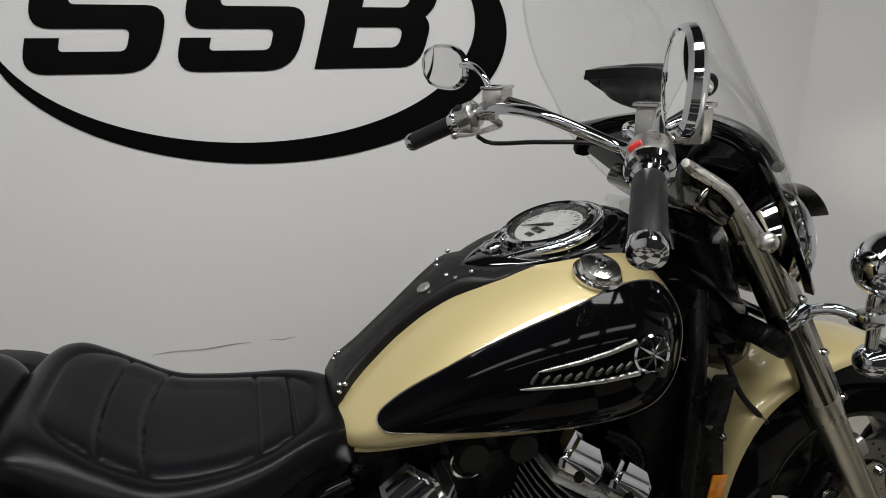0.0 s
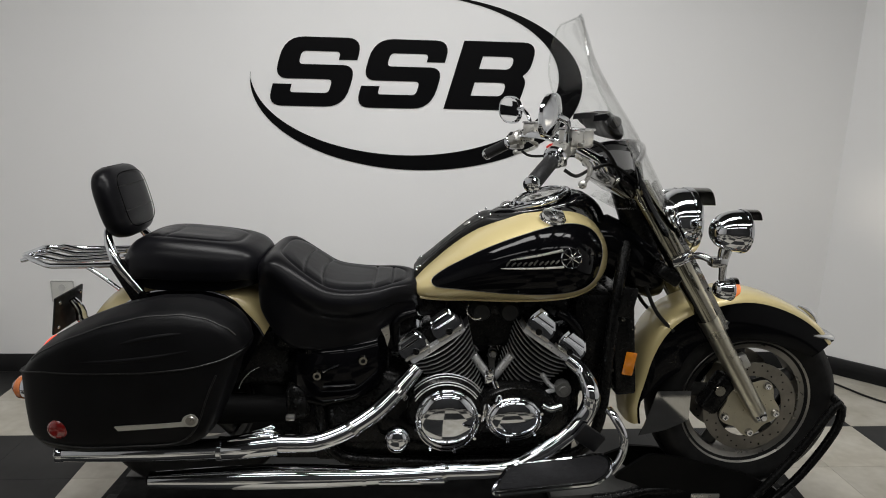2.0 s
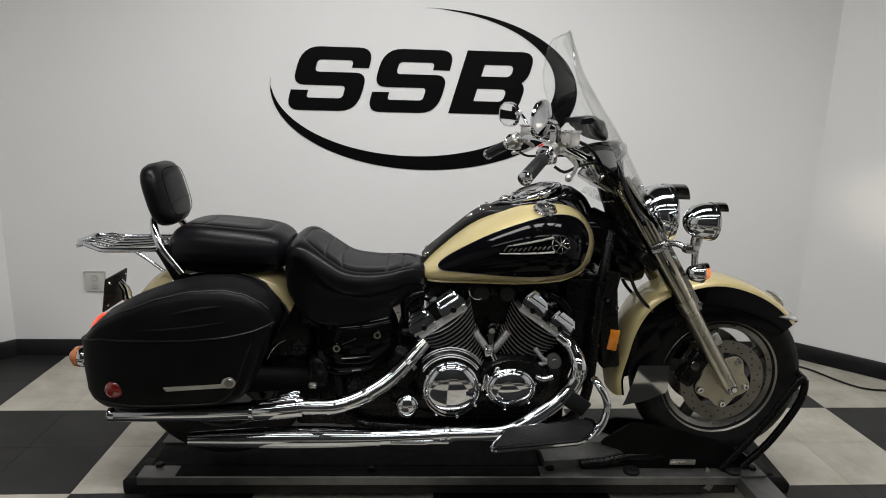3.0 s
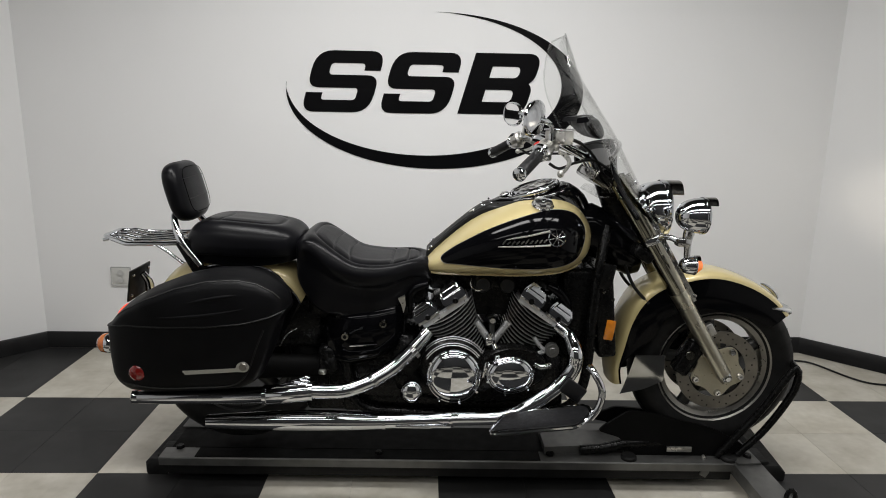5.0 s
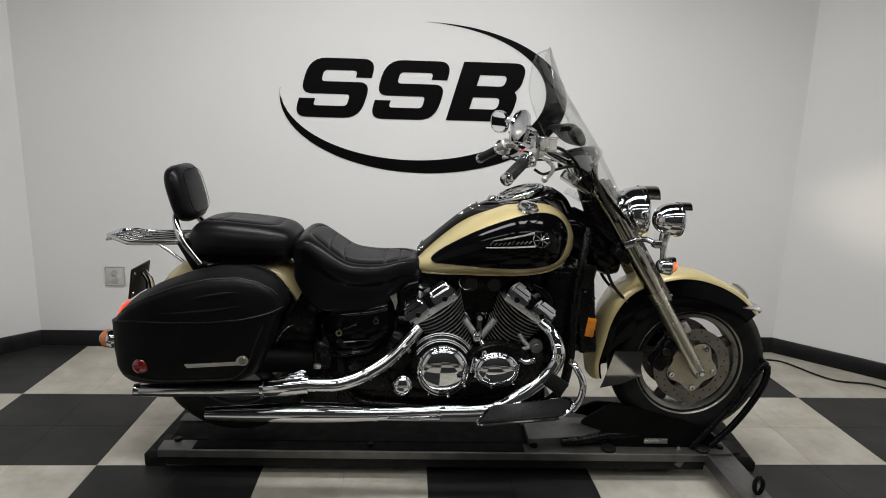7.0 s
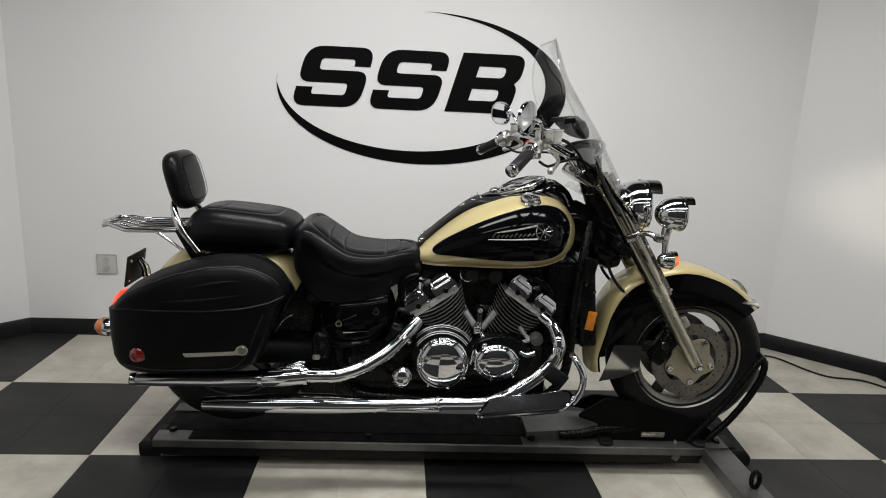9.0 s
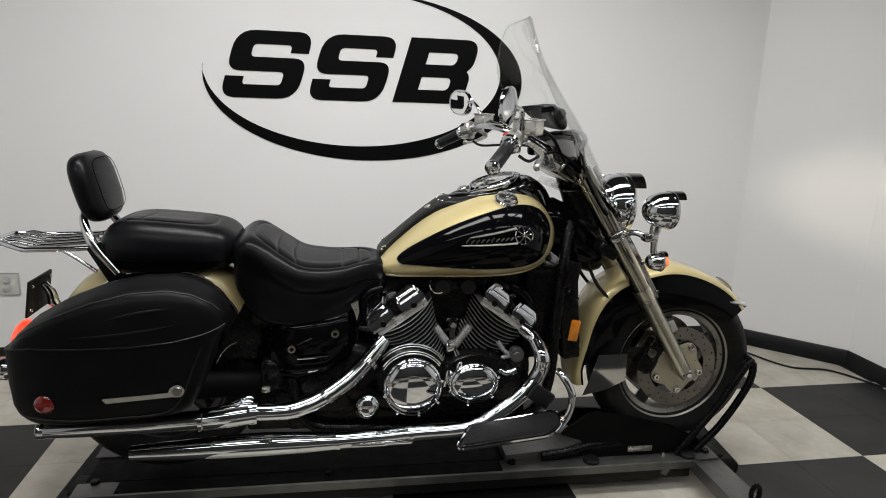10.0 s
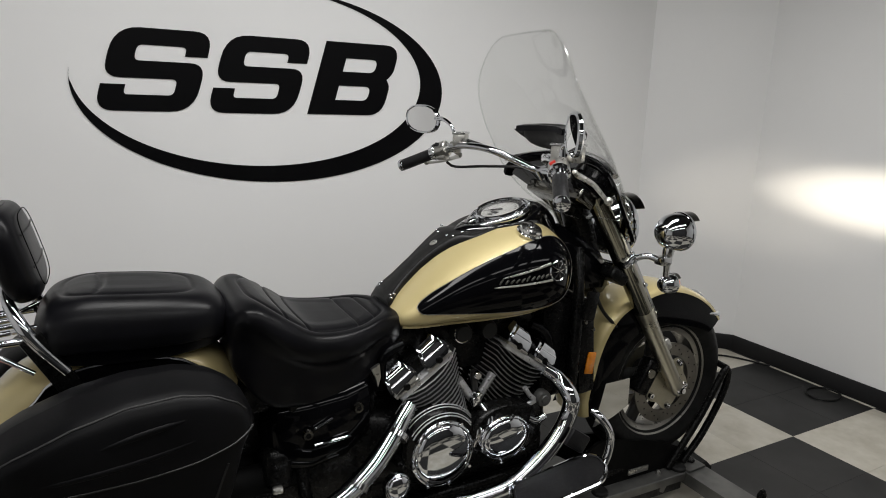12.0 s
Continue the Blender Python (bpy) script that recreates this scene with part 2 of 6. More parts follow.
def box(bm, centre, size, bevel=0.003, rot=(0, 0, 0), seg=2):
    made = bmesh.ops.create_cube(bm, size=1, matrix=pose(*centre, *rot) @ Matrix.Diagonal((*size, 1)))["verts"]
    if bevel:
        edges = list({e for v in made for e in v.link_edges})
        bmesh.ops.bevel(bm, geom=edges, offset=bevel, segments=seg, affect="EDGES", profile=0.5)
    return bm


def ball(bm, centre, radii, rot=(0, 0, 0), u=20, v=12):
    bmesh.ops.create_uvsphere(bm, u_segments=u, v_segments=v, radius=1, matrix=pose(*centre, *rot) @ Matrix.Diagonal((*radii, 1)))
    return bm


def rod(bm, a, b, r, seg=12):
    return tube(bm, [a, b], r, seg)


def plate(bm, outline, depth):
    """A flat plate: outline of Vectors, thickened by the vector depth."""
    front = [bm.verts.new(p) for p in outline]
    back = [bm.verts.new(Vector(p) + Vector(depth)) for p in outline]
    bm.faces.new(front)
    bm.faces.new(back[::-1])
    for i in range(len(front)):
        j = (i + 1) % len(front)
        bm.faces.new((front[i], front[j], back[j], back[i]))
    return bm


def rounded(points, seg=6):
    """Round the corners of a polygon: (u, v, radius)."""
    out = []
    n = len(points)
    for i, (u, v, r) in enumerate(points):
        p, a, b = Vector((u, v)), Vector(points[i - 1][:2]), Vector(points[(i + 1) % n][:2])
        if r <= 0:
            out.append(p)
            continue
        da, db = (a - p).normalized(), (b - p).normalized()
        p0, p1 = p + da * r, p + db * r
        for k in range(seg + 1):
            s = k / seg
            out.append((1 - s) ** 2 * p0 + 2 * s * (1 - s) * p + s * s * p1)
    return out


def nb():
    return bmesh.new()


# ---- the room ----
XL, XR, YB, YF, CUT = -2.50, 2.465, 1.228, -3.7, 0.425
PLAN = [(XL + CUT, YB), (XR - CUT, YB), (XR, YB - CUT), (XR, YF), (XL, YF), (XL, YB - CUT)]
WNAMES = ["wall_north", "wall_northeast", "wall_east", "wall_south", "wall_west", "wall_northwest"]
for i, wname in enumerate(WNAMES):
    a, b = Vector(PLAN[i]), Vector(PLAN[(i + 1) % 6])
    d = (b - a).normalized()
    nrm = Vector((-d.y, d.x))  # outwards
    ext = 0.06
    bm = nb()
    a2, b2 = a + nrm * 0.12 - d * ext, b + nrm * 0.12 + d * ext
    rings = [[(*p, z) for p in (a, b, b2, a2)] for z in (0, CEIL)]
    loft(bm, rings)
    # The south wall is unseen; it is kept near black so reflections stay dark.
    part(wname, bm, WALL if wname not in ("wall_south",) else DARKWALL, label="white painted plaster wall" if wname != "wall_south" else "unseen dark wall closing the room behind the walk")
    tagged(bpy.data.objects[wname], kind="structure", category="wall")
    bm = nb()
    u, w, n2 = a - nrm * 0.0, b - nrm * 0.0, -nrm
    prof = [(0.001, 0.002), (0.012, 0.002), (0.010, 0.010), (0.009, 0.084), (0.005, 0.089), (0.001, 0.089)]
    loft(bm, [[(*(p + n2 * o + d * s), z) for o, z in prof] for p, s in ((a, 0.0), (b, 0.0))])
    tagged(part("baseboard", bm, BASE, label="black vinyl baseboard along the wall", angle=50), kind="structure", category="baseboard")

bm = nb()
box(bm, (0, -1.2, CEIL + 0.05), (5.5, 5.4, 0.1), 0)
tagged(part("ceiling", bm, CEILING, label="dark ceiling above the showroom"), kind="structure", category="ceiling")

for tx, ty, watts in TUBES:
    fixture = tagged(new("ceiling_light"), "white fluorescent batten fixed under the ceiling", "light", "ceiling lights")
    fixture.matrix_basis = pose(tx, ty, CEIL)
    bm = nb()
    loft(bm, [[(tx + sx * 0.55, ty + y, CEIL + z) for y, z in ((-0.03, 0), (0.03, 0), (0.075, -0.08), (0.075, -0.088), (-0.075, -0.088), (-0.075, -0.08))] for sx in (-1, 1)])
    part("housing", bm, WHITE, fixture)
    for s in (-0.035, 0.035):
        bm = nb()
        rod(bm, (tx - 0.52, ty + s, CEIL - 0.098), (tx + 0.52, ty + s, CEIL - 0.098), 0.008, 8)
        part("tube", bm, TUBEGLOW, fixture)

# wall mark: a crescent round three slanted black shapes
mark = tagged(new("wall_decal"), "black vinyl mark of three slanted shapes inside a crescent ring", "wall decal")
mark.matrix_basis = pose(0, YB, 1.37)


def flat(name, loops, holes=()):
    bm = nb()
    edges = []
    for lp in (loops, *holes):
        vs = [bm.verts.new((p[0], YB - 0.004, p[1])) for p in lp]
        edges += [bm.edges.new((vs[i], vs[(i + 1) % len(vs)])) for i in range(len(vs))]
    bmesh.ops.triangle_fill(bm, edges=edges, use_beauty=True, use_dissolve=False)
    made = bmesh.ops.extrude_face_region(bm, geom=bm.faces[:])
    for v in made["geom"]:
        if isinstance(v, bmesh.types.BMVert):
            v.co.y += 0.003
    return part(name, bm, DECAL, mark)


OC, OA, OB = (-0.010, 1.375), 0.748, 0.384
IC, IA, IB = (-0.065, 1.409), 0.692, 0.351
outer, inner = [], []
for k in range(121):
    f = k / 120
    a = radians(90 - 276 * f)
    o = Vector((OC[0] + OA * math.cos(a), OC[1] + OB * math.sin(a)))
    q = Vector((IC[0] + IA * math.cos(a), IC[1] + IB * math.sin(a)))
    s = min(1, f / 0.05, (1 - f) / 0.05)
    outer.append(o)
    inner.append(o.lerp(q, 0.02 + 0.98 * s))
flat("crescent", outer + inner[::-1])
LH, LV, SHEAR = 0.290, 0.299, 0.30
CURL = [(0, 0, 0.22), (1.18, 0, 0.3), (1.18, 0.61, 0.2), (0.31, 0.61, 0.07), (0.31, 0.80, 0.07), (0.90, 0.80, 0.07), (0.90, 0.685, 0), (1.18, 0.685, 0), (1.18, 1, 0.24), (0, 1, 0.3), (0, 0.40, 0.2), (0.88, 0.40, 0.07), (0.88, 0.20, 0.07), (0.285, 0.20, 0.05), (0.285, 0.32, 0), (0, 0.32, 0)]
BLOCK = [(0, 0, 0), (1.16, 0, 0.24), (1.16, 0.43, 0.08), (1.08, 0.512, 0.0), (1.16, 0.60, 0.08), (1.16, 1, 0.24), (0, 1, 0)]


def placed(shape, x, z):
    return [Vector((x + LH * (p.x + SHEAR * p.y), z + LV * p.y)) for p in rounded(shape)]


for sx in (-0.688, -0.298):
    flat("curled_shape", placed(CURL, sx, 1.269))
flat("block_shape", placed(BLOCK, 0.102, 1.272), [placed([(0.36, 0.60, 0), (0.86, 0.60, 0.09), (0.86, 0.785, 0.09), (0.36, 0.785, 0)], 0.102, 1.272), placed([(0.36, 0.205, 0), (0.86, 0.205, 0.09), (0.86, 0.405, 0.09), (0.36, 0.405, 0)], 0.102, 1.272)])

# faint scuffs on the wall paint
SCUFF = material("grey_scuff", (0.42, 0.42, 0.41), 0.6, vary=0.25, scale=9)
for x0, x1, z0, z1, r in ((-0.47, -0.165, 0.404, 0.400, 0.003), (-0.11, -0.02, 0.399, 0.397, 0.0018)):
    bm = nb()
    pts = [(x0 + (x1 - x0) * f, z0 + (z1 - z0) * f + 0.0025 * math.sin(9 * f)) for f in np.linspace(0, 1, 12)]
    w = [r * max(0.1, math.sin(math.pi * f) ** 0.6) for f in np.linspace(0, 1, 12)]
    loft(bm, [[(x, YB - 0.0015, z - q), (x, YB - 0.0015, z + q), (x, YB + 0.002, z + q), (x, YB + 0.002, z - q)] for (x, z), q in zip(pts, w)])
    tagged(part("trim_scuff", bm, SCUFF, label="thin grey scuff line on the white wall"), kind="structure", category="wall")

# outlet on the wall
outlet = tagged(new("wall_outlet"), "white double power outlet with a clear cover plate", "outlet")
OX, OZ = -1.654, 0.399
outlet.matrix_basis = pose(OX, YB, OZ)
bm = nb()
box(bm, (OX, YB - 0.004, OZ), (0.104, 0.006, 0.104), 0.0025)
plate_ob = part("cover_plate", bm, GASKET, outlet)
bm = nb()
ring = rounded([(OX + sx * 0.050, OZ + sz * 0.050, 0.006) for sx, sz in ((-1, -1), (1, -1), (1, 1), (-1, 1))], 4)
tube(bm, [(p.x, YB - 0.008, p.y) for p in ring], 0.003, 6, closed=True)
part("rim", bm, SCUFF, plate_ob, "grey rim of the clear cover")
for dz in (-0.0205, 0.0205):
    bm = nb()
    lathe(bm, [(0.0, 0), (0.0145, 0), (0.0155, -0.002), (0.0155, -0.004)], (OX, YB - 0.0105, OZ + dz), (0, 1, 0), 20)
    socket = part("socket", bm, SCUFF, outlet)
    for dx in (-0.0055, 0.0055):
        bm = nb()
        box(bm, (OX + dx, YB - 0.0112, OZ + dz + 0.003), (0.002, 0.002, 0.008), 0)
        part("slot", bm, PLASTIC, socket)

# ---- the lift under the motorcycle ----
DECK = 0.20
lift = tagged(new("motorcycle_lift"), "low grey steel motorcycle lift with black rubber feet", "lift")
for y0, s in ((-0.262, -1), (0.062, 1)):
    bm = nb()
    sec = [(0.0, 0.137), (0.0, 0.166), (0.003, 0.170), (0.077, 0.170), (0.077, 0.164), (0.008, 0.164), (0.008, 0.137)]
    loft(bm, [[(x, y0 - s * u, z) for u, z in sec] for x in (-1.137, 1.152)])
    part("side_rail", bm, STEEL, lift, angle=20)
bm = nb()
box(bm, (-0.02, -0.1, 0.148), (2.20, 0.17, 0.036), 0.004)
part("deck", bm, TREAD, lift, "dark deck plate")
# Two thin matt black strips cover the rail top and the deck.
for y0, y1, x0, x1 in ((-0.2555, -0.188, -1.0, 0.35), (-0.183, 0.0, -1.02, 0.365)):
    bm = nb()
    loft(bm, [[(x, y, z) for y, z in ((y0, 0.164), (y1, 0.164), (y1, 0.1725), (y0, 0.1725))] for x in (x0, x1)])
    part("tread_strip", bm, TREAD, lift, "thin matt black strip on the rail top and deck")
bm = nb()
box(bm, (-0.02, -0.1, 0.093), (2.10, 0.16, 0.08), 0.01)
part("scissor_frame", bm, RUBBER, lift)
# One black box runs along the underside of each rail.
for y0 in (-0.238, 0.038):
    bm = nb()
    box(bm, (0.0, y0, 0.126), (2.22, 0.018, 0.070), 0.004)
    part("underframe_beam", bm, RUBBER, lift, "black box under the side rail")
for y0, low in ((-0.19, 1.0), (-0.01, 0.6)):
    bm = nb()
    prof = rounded([(0.74, 0.168, 0.0), (0.67, 0.245, 0.02), (0.585, 0.272, 0.01), (0.600, 0.292, 0.01), (0.702, 0.362, 0.02), (0.80, 0.350, 0.05), (1.05, 0.285, 0.05), (1.17, 0.220, 0.02), (1.18, 0.168, 0.0)], 5)
    plate(bm, [Vector((p.x, y0, 0.168 + (p.y - 0.168) * low)) for p in prof], Vector((0, 0.012 if y0 > -0.1 else -0.012, 0)))
    part("wheel_cradle", bm, TREAD, lift, "black cradle plate beside the front tyre")
bm = nb()
loft(bm, [[(x, y, z) for x, y in ((0.372, -0.205), (0.70, -0.172), (0.70, -0.06), (0.372, -0.06))] for z in (0.166, 0.199, 0.202)])
part("jack_plate", bm, STEEL, lift)
bm = nb()
loft(bm, [[(x, y, z) for x, y in ((1.124, -0.272), (1.214, -0.266), (1.209, 0.07), (1.077, 0.07), (1.077, -0.181))] for z in (0.171, 0.178)])
part("end_plate", bm, STEEL, lift)
for x0, x1, back in ((-1.232, -1.145, -1.20), (1.275, 1.362, 1.30)):
    bm = nb()
    w = x1 - x0
    loft(bm, [[(x + u * w, y, 0.045 + h * z) for u, z in ((0.06, 0.0), (0.94, 0.0), (1.0, 0.012), (1.0, 0.050), (0.82, 0.064), (0.18, 0.064), (0.0, 0.050), (0.0, 0.012))] for x, y, h in ((x0 + 0.006, -0.178, 0.8), (x0, -0.168, 1.0), (back, 0.24, 1.25), (back, 0.25, 1.0))])
    part("rubber_foot", bm, RUBBER, lift)
for x0, x1 in ((-1.19, -1.10), (1.17, 1.31)):
    bm = nb()
    box(bm, ((x0 + x1) / 2, -0.10, 0.105), (x1 - x0, 0.11, 0.03), 0.004)
    part("foot_bracket", bm, RUBBER, lift)
bm = nb()
sec = [(1.110, 0.0), (1.221, 0.0), (1.221, -0.05), (1.213, -0.05), (1.213, -0.006), (1.118, -0.006), (1.118, -0.05), (1.110, -0.05)]
loft(bm, [[(x, y, 0.169 + w) for x, w in sec] for y in (-0.2, -0.602)])
part("outrigger_arm", bm, STEEL, lift, angle=20)
bm = nb()
box(bm, (1.166, -0.56, 0.104), (0.085, 0.07, 0.117), 0.008)
part("outrigger_foot", bm, ENGINE, lift)
bm = nb()
tube(bm, [(1.178 + 0.016 * math.cos(a), -0.54, 0.204 + 0.032 * math.sin(a)) for a in (2 * math.pi * k / 14 for k in range(14))], 0.0085, 8, closed=True)
part("lifting_ring", bm, ENGINE, lift)
for bx, by, z in ((1.181, -0.219, 0.178), (-1.081, -0.186, 0.170), (-0.285, -0.215, 0.170), (0.395, -0.207, 0.170)):
    bm = nb()
    lathe(bm, [(0.0, 0.012), (0.014, 0.012), (0.017, 0.008), (0.017, 0)], (bx, by, z), (0, 0, 1), 6)
    part("bolt", bm, ENGINE, lift)
bm = nb()
lathe(bm, [(0.0, 0.014), (0.007, 0.012), (0.010, 0.005), (0.010, 0)], (1.006, -0.219, 0.170), (0, 0, 1), 10)
part("bolt", bm, ALU, lift, "pale bolt")
for bx in (0.704, 1.102):
    bm = nb()
    lathe(bm, [(0.0, 0.016), (0.026, 0.016), (0.031, 0.010), (0.031, 0)], (bx, -0.228, 0.170), (0, 0, 1), 16)
    part("rubber_pad", bm, RUBBER, lift)
bm = nb()
box(bm, (1.0, -0.252, 0.124), (0.03, 0.008, 0.03), 0.003, (0, 30, 0))
part("stop_tab", bm, STEEL, lift)
bm = nb()
box(bm, (0.910, -0.206, 0.200), (0.102, 0.008, 0.024), 0.004)
part("latch", bm, ALU, lift, "pale metal latch")
bm = nb()
tube(bm, [(0.515, -0.196, 0.186), (0.60, -0.196, 0.193), (0.70, -0.19, 0.215), (0.85, -0.18, 0.22), (1.1, -0.18, 0.215)], [0.020, 0.020, 0.022, 0.022, 0.022], 10)
part("locking_bar", bm, ENGINE, lift)
for sy in (-0.215, 0.015):
    bm = nb()
    tube(bm, [(1.06, sy, 0.175), (1.21, sy, 0.37), (1.295, sy, 0.51), (1.328, sy, 0.557), (1.342, sy, 0.53), (1.328, sy, 0.45), (1.235, sy, 0.29), (1.14, sy, 0.185)], 0.014, 10, n=40)
    part("wheel_chock_bar", bm, ENGINE, lift)
bm = nb()
tube(bm, [(1.332, -0.215, 0.552), (1.35, -0.1, 0.552), (1.332, 0.015, 0.552)], 0.013, 10, n=8)
part("wheel_chock_hoop", bm, ENGINE, lift)

# ---- the motorcycle ----
bike = tagged(new("motorcycle"), "cream and black touring motorcycle with chrome trim, parked on a lift", "motorcycle")
bike.matrix_basis = pose(0.05, 0.0, DECK)
FA = Vector((1.088, 0, 0.528))
RA = Vector((-0.79, 0, 0.533))
Y = Vector((0, 1, 0))


def wheel(name, c, r, w, rim_r, disc):
    tyre_bm = nb()
    prof = []
    h = w / 2
    for u, v in ((rim_r - 0.012, -0.62), (rim_r, -0.7), (rim_r + 0.03, -0.95), (rim_r + 0.055, -1.0), (r - 0.035, -0.93), (r - 0.014, -0.72), (r - 0.004, -0.4), (r, 0.0), (r - 0.004, 0.4), (r - 0.014, 0.72), (r - 0.035, 0.93), (rim_r + 0.055, 1.0), (rim_r + 0.03, 0.95), (rim_r, 0.7), (rim_r - 0.012, 0.62)):
        prof.append((u, v * h))
    lathe(tyre_bm, prof, c, Y, 64, closed=True)
    wh = part(name, tyre_bm, RUBBER, bike, "black rubber tyre on a cast wheel")
    g = nb()
    for k in range(40):
        for s in (-1, 1):
            a = 2 * math.pi * k / 40 + (0.08 if s > 0 else 0)
            u = Vector((math.cos(a), 0, math.sin(a)))
            u2 = Vector((math.cos(a + 0.09), 0, math.sin(a + 0.09)))
            p, q = c + u * (r - 0.0035) + Y * s * h * 0.22, c + u2 * (r - 0.0145) + Y * s * h * 0.70
            tube(g, [p, (p + q) / 2 + u * 0.003, q], [0.002, 0.0028, 0.002], 4)
    tagged(part("tread", g, ENGINE, wh), kind="stuff")
    bm = nb()
    prof = [(rim_r - 0.034, -0.2), (rim_r - 0.03, -0.52), (rim_r - 0.012, -0.58), (rim_r + 0.002, -0.74), (rim_r + 0.006, -0.70), (rim_r - 0.006, -0.5), (rim_r - 0.014, 0), (rim_r - 0.006, 0.5), (rim_r + 0.006, 0.70), (rim_r + 0.002, 0.74), (rim_r - 0.012, 0.58), (rim_r - 0.03, 0.52), (rim_r - 0.034, 0.2)]
    lathe(bm, [(u, v * h) for u, v in prof], c, Y, 64, closed=True)
    part("rim", bm, WHEEL if disc else DARKWHEEL, wh, "satin metal rim" if disc else "dark metal rim")
    for k in range(5):
        a = 2 * math.pi * k / 5 + 0.45
        bm = nb()
        rings = []
        for f in (0.0, 0.35, 0.7, 1.0):
            rr = 0.045 + f * (rim_r - 0.075)
            wd = 0.042 - 0.016 * math.sin(f * math.pi * 0.6)
            u = Vector((math.cos(a), 0, math.sin(a)))
            t = Vector((-math.sin(a), 0, math.cos(a)))
            rings.append([c + u * rr + t * (wd * math.cos(x)) + Y * (0.022 * math.sin(x)) for x in (2 * math.pi * j / 10 for j in range(10))])
        loft(bm, rings)
        part("spoke", bm, DARKWHEEL, wh)
    bm = nb()
    lathe(bm, [(0.0, -0.06), (0.05, -0.06), (0.055, -0.045), (0.045, 0), (0.055, 0.045), (0.05, 0.06), (0, 0.06)], c, Y, 32)
    part("hub", bm, DARKWHEEL, wh)
    for s in ((-1, 1) if disc else ()):
        oy = s * 0.078
        bm = nb()
        lathe(bm, [(0.112, -0.0025), (0.160, -0.0025), (0.160, 0.0025), (0.112, 0.0025)], c + Y * oy, Y, 56, closed=True)
        d = part("brake_disc", bm, DISC, wh, "drilled steel brake disc")
        # Solid black dots paint the dark of the drilled holes.
        for k in range(36):
            a = 2 * math.pi * k / 36
            rr = (0.125, 0.137, 0.150)[k % 3]
            bm = nb()
            lathe(bm, [(0, 0), (0.0032, 0), (0.0032, 0.0062), (0, 0.0062)], c + Y * (oy - 0.0031) + Vector((math.cos(a), 0, math.sin(a))) * rr, Y, 8)
            part("drill_hole", bm, ENGINE, d)
        bm = nb()
        star = []
        for k in range(60):
            a = 2 * math.pi * k / 60
            star.append(c + Y * (oy + s * 0.002) + Vector((math.cos(a), 0, math.sin(a))) * (0.097 + 0.011 * math.cos(5 * a + 1.2)))
        plate(bm, star, Y * s * 0.006)
        part("disc_carrier", bm, CARRIER, wh, "pale metal disc carrier")
        for k in range(5):
            a = 2 * math.pi * k / 5 - 1.2 / 5
            bm = nb()
            lathe(bm, [(0.0, 0.005), (0.006, 0.005), (0.0065, 0.011), (0.011, 0.011), (0.0145, 0.0)], c + Y * (oy + s * 0.008) + Vector((math.cos(a), 0, math.sin(a))) * 0.092, Y * s, 14)
            part("bolt", bm, DIMCHROME, wh)
    return wh


front_wheel = wheel("front_wheel", FA, 0.328, 0.150, 0.226, True)
rear_wheel = wheel("rear_wheel", RA, 0.335, 0.170, 0.212, False)


# front fender: cream crown, black skirts
CROWN = spline([(0.672, 0.462), (0.662, 0.53), (0.680, 0.63), (0.705, 0.735), (0.750, 0.822), (0.815, 0.873), (0.905, 0.908), (1.0, 0.928), (1.09, 0.922), (1.20, 0.885), (1.29, 0.830), (1.35, 0.768)], 34)


def fender_rings(edge, t0, t1, lift_out=0.0):
    rings = []
    for i, (x, z) in enumerate(CROWN):
        f = i / (len(CROWN) - 1)
        c = Vector((1.02, 0, 0.53))
        out = (Vector((x, 0, z)) - c).normalized()
        w = 0.088 + 0.012 * math.sin(math.pi * f)
        depth = edge(f)
        ring = []
        for k in range(15):
            s = -1 + 2 * k / 14
            s = math.copysign(t0 + (t1 - t0) * abs(s), s) if t0 else s * t1
            ang = s * math.pi / 2
            y = w * math.copysign(abs(math.sin(ang)) ** 0.85, ang)
            drop = depth * (1 - max(0, math.cos(ang)) ** 0.75)
            ring.append(Vector((x, y, z)) - out * (drop - lift_out))
        rings.append(ring)
    return rings


def sheet(rings, thick):
    """A curved sheet given thickness towards the inside."""
    bm = nb()
    vs = loft(bm, rings, caps=False, closed=False)
    bmesh.ops.recalc_face_normals(bm, faces=bm.faces[:])
    bmesh.ops.solidify(bm, geom=bm.faces[:], thickness=thick)
    return bm


front_fender = part("front_fender", sheet(fender_rings(lambda f: 0.034 - 0.008 * min(1, max(0, (f - 0.36) / 0.08)), 0, 1), 0.0035), CREAM, bike, "cream front fender with black skirts")
for s in (-1, 1):
    rings = []
    for i, (x, z) in enumerate(CROWN):
        f = i / (len(CROWN) - 1)
        c = Vector((1.02, 0, 0.53))
        out = (Vector((x, 0, z)) - c).normalized()
        w = 0.088 + 0.012 * math.sin(math.pi * f)
        d0 = 0.026 if f > 0.44 else 0.026 + 0.008 * min(1, (0.44 - f) / 0.08)
        d1 = 0.075 + 0.07 * math.sin(math.pi * min(1, max(0, (f - 0.40) / 0.62))) ** 0.6
        d1 = max(d1 if f > 0.42 else 0, d0 + 0.006 + 0.098 * min(1, max(0.0, f - 0.09) / 0.18) * min(1, max(0.0, (0.60 - f) / 0.1)))
        rings.append([Vector((x, s * (w * (0.93 + 0.09 * math.sin(math.pi * min(1, u * 1.4) / 2)) + 0.003), z)) - out * (d0 + (d1 - d0) * u) for u in (0, 0.2, 0.45, 0.7, 0.9, 1.0)])
    part("skirt", sheet(rings, 0.003), BLACK, front_fender, "gloss black skirt")
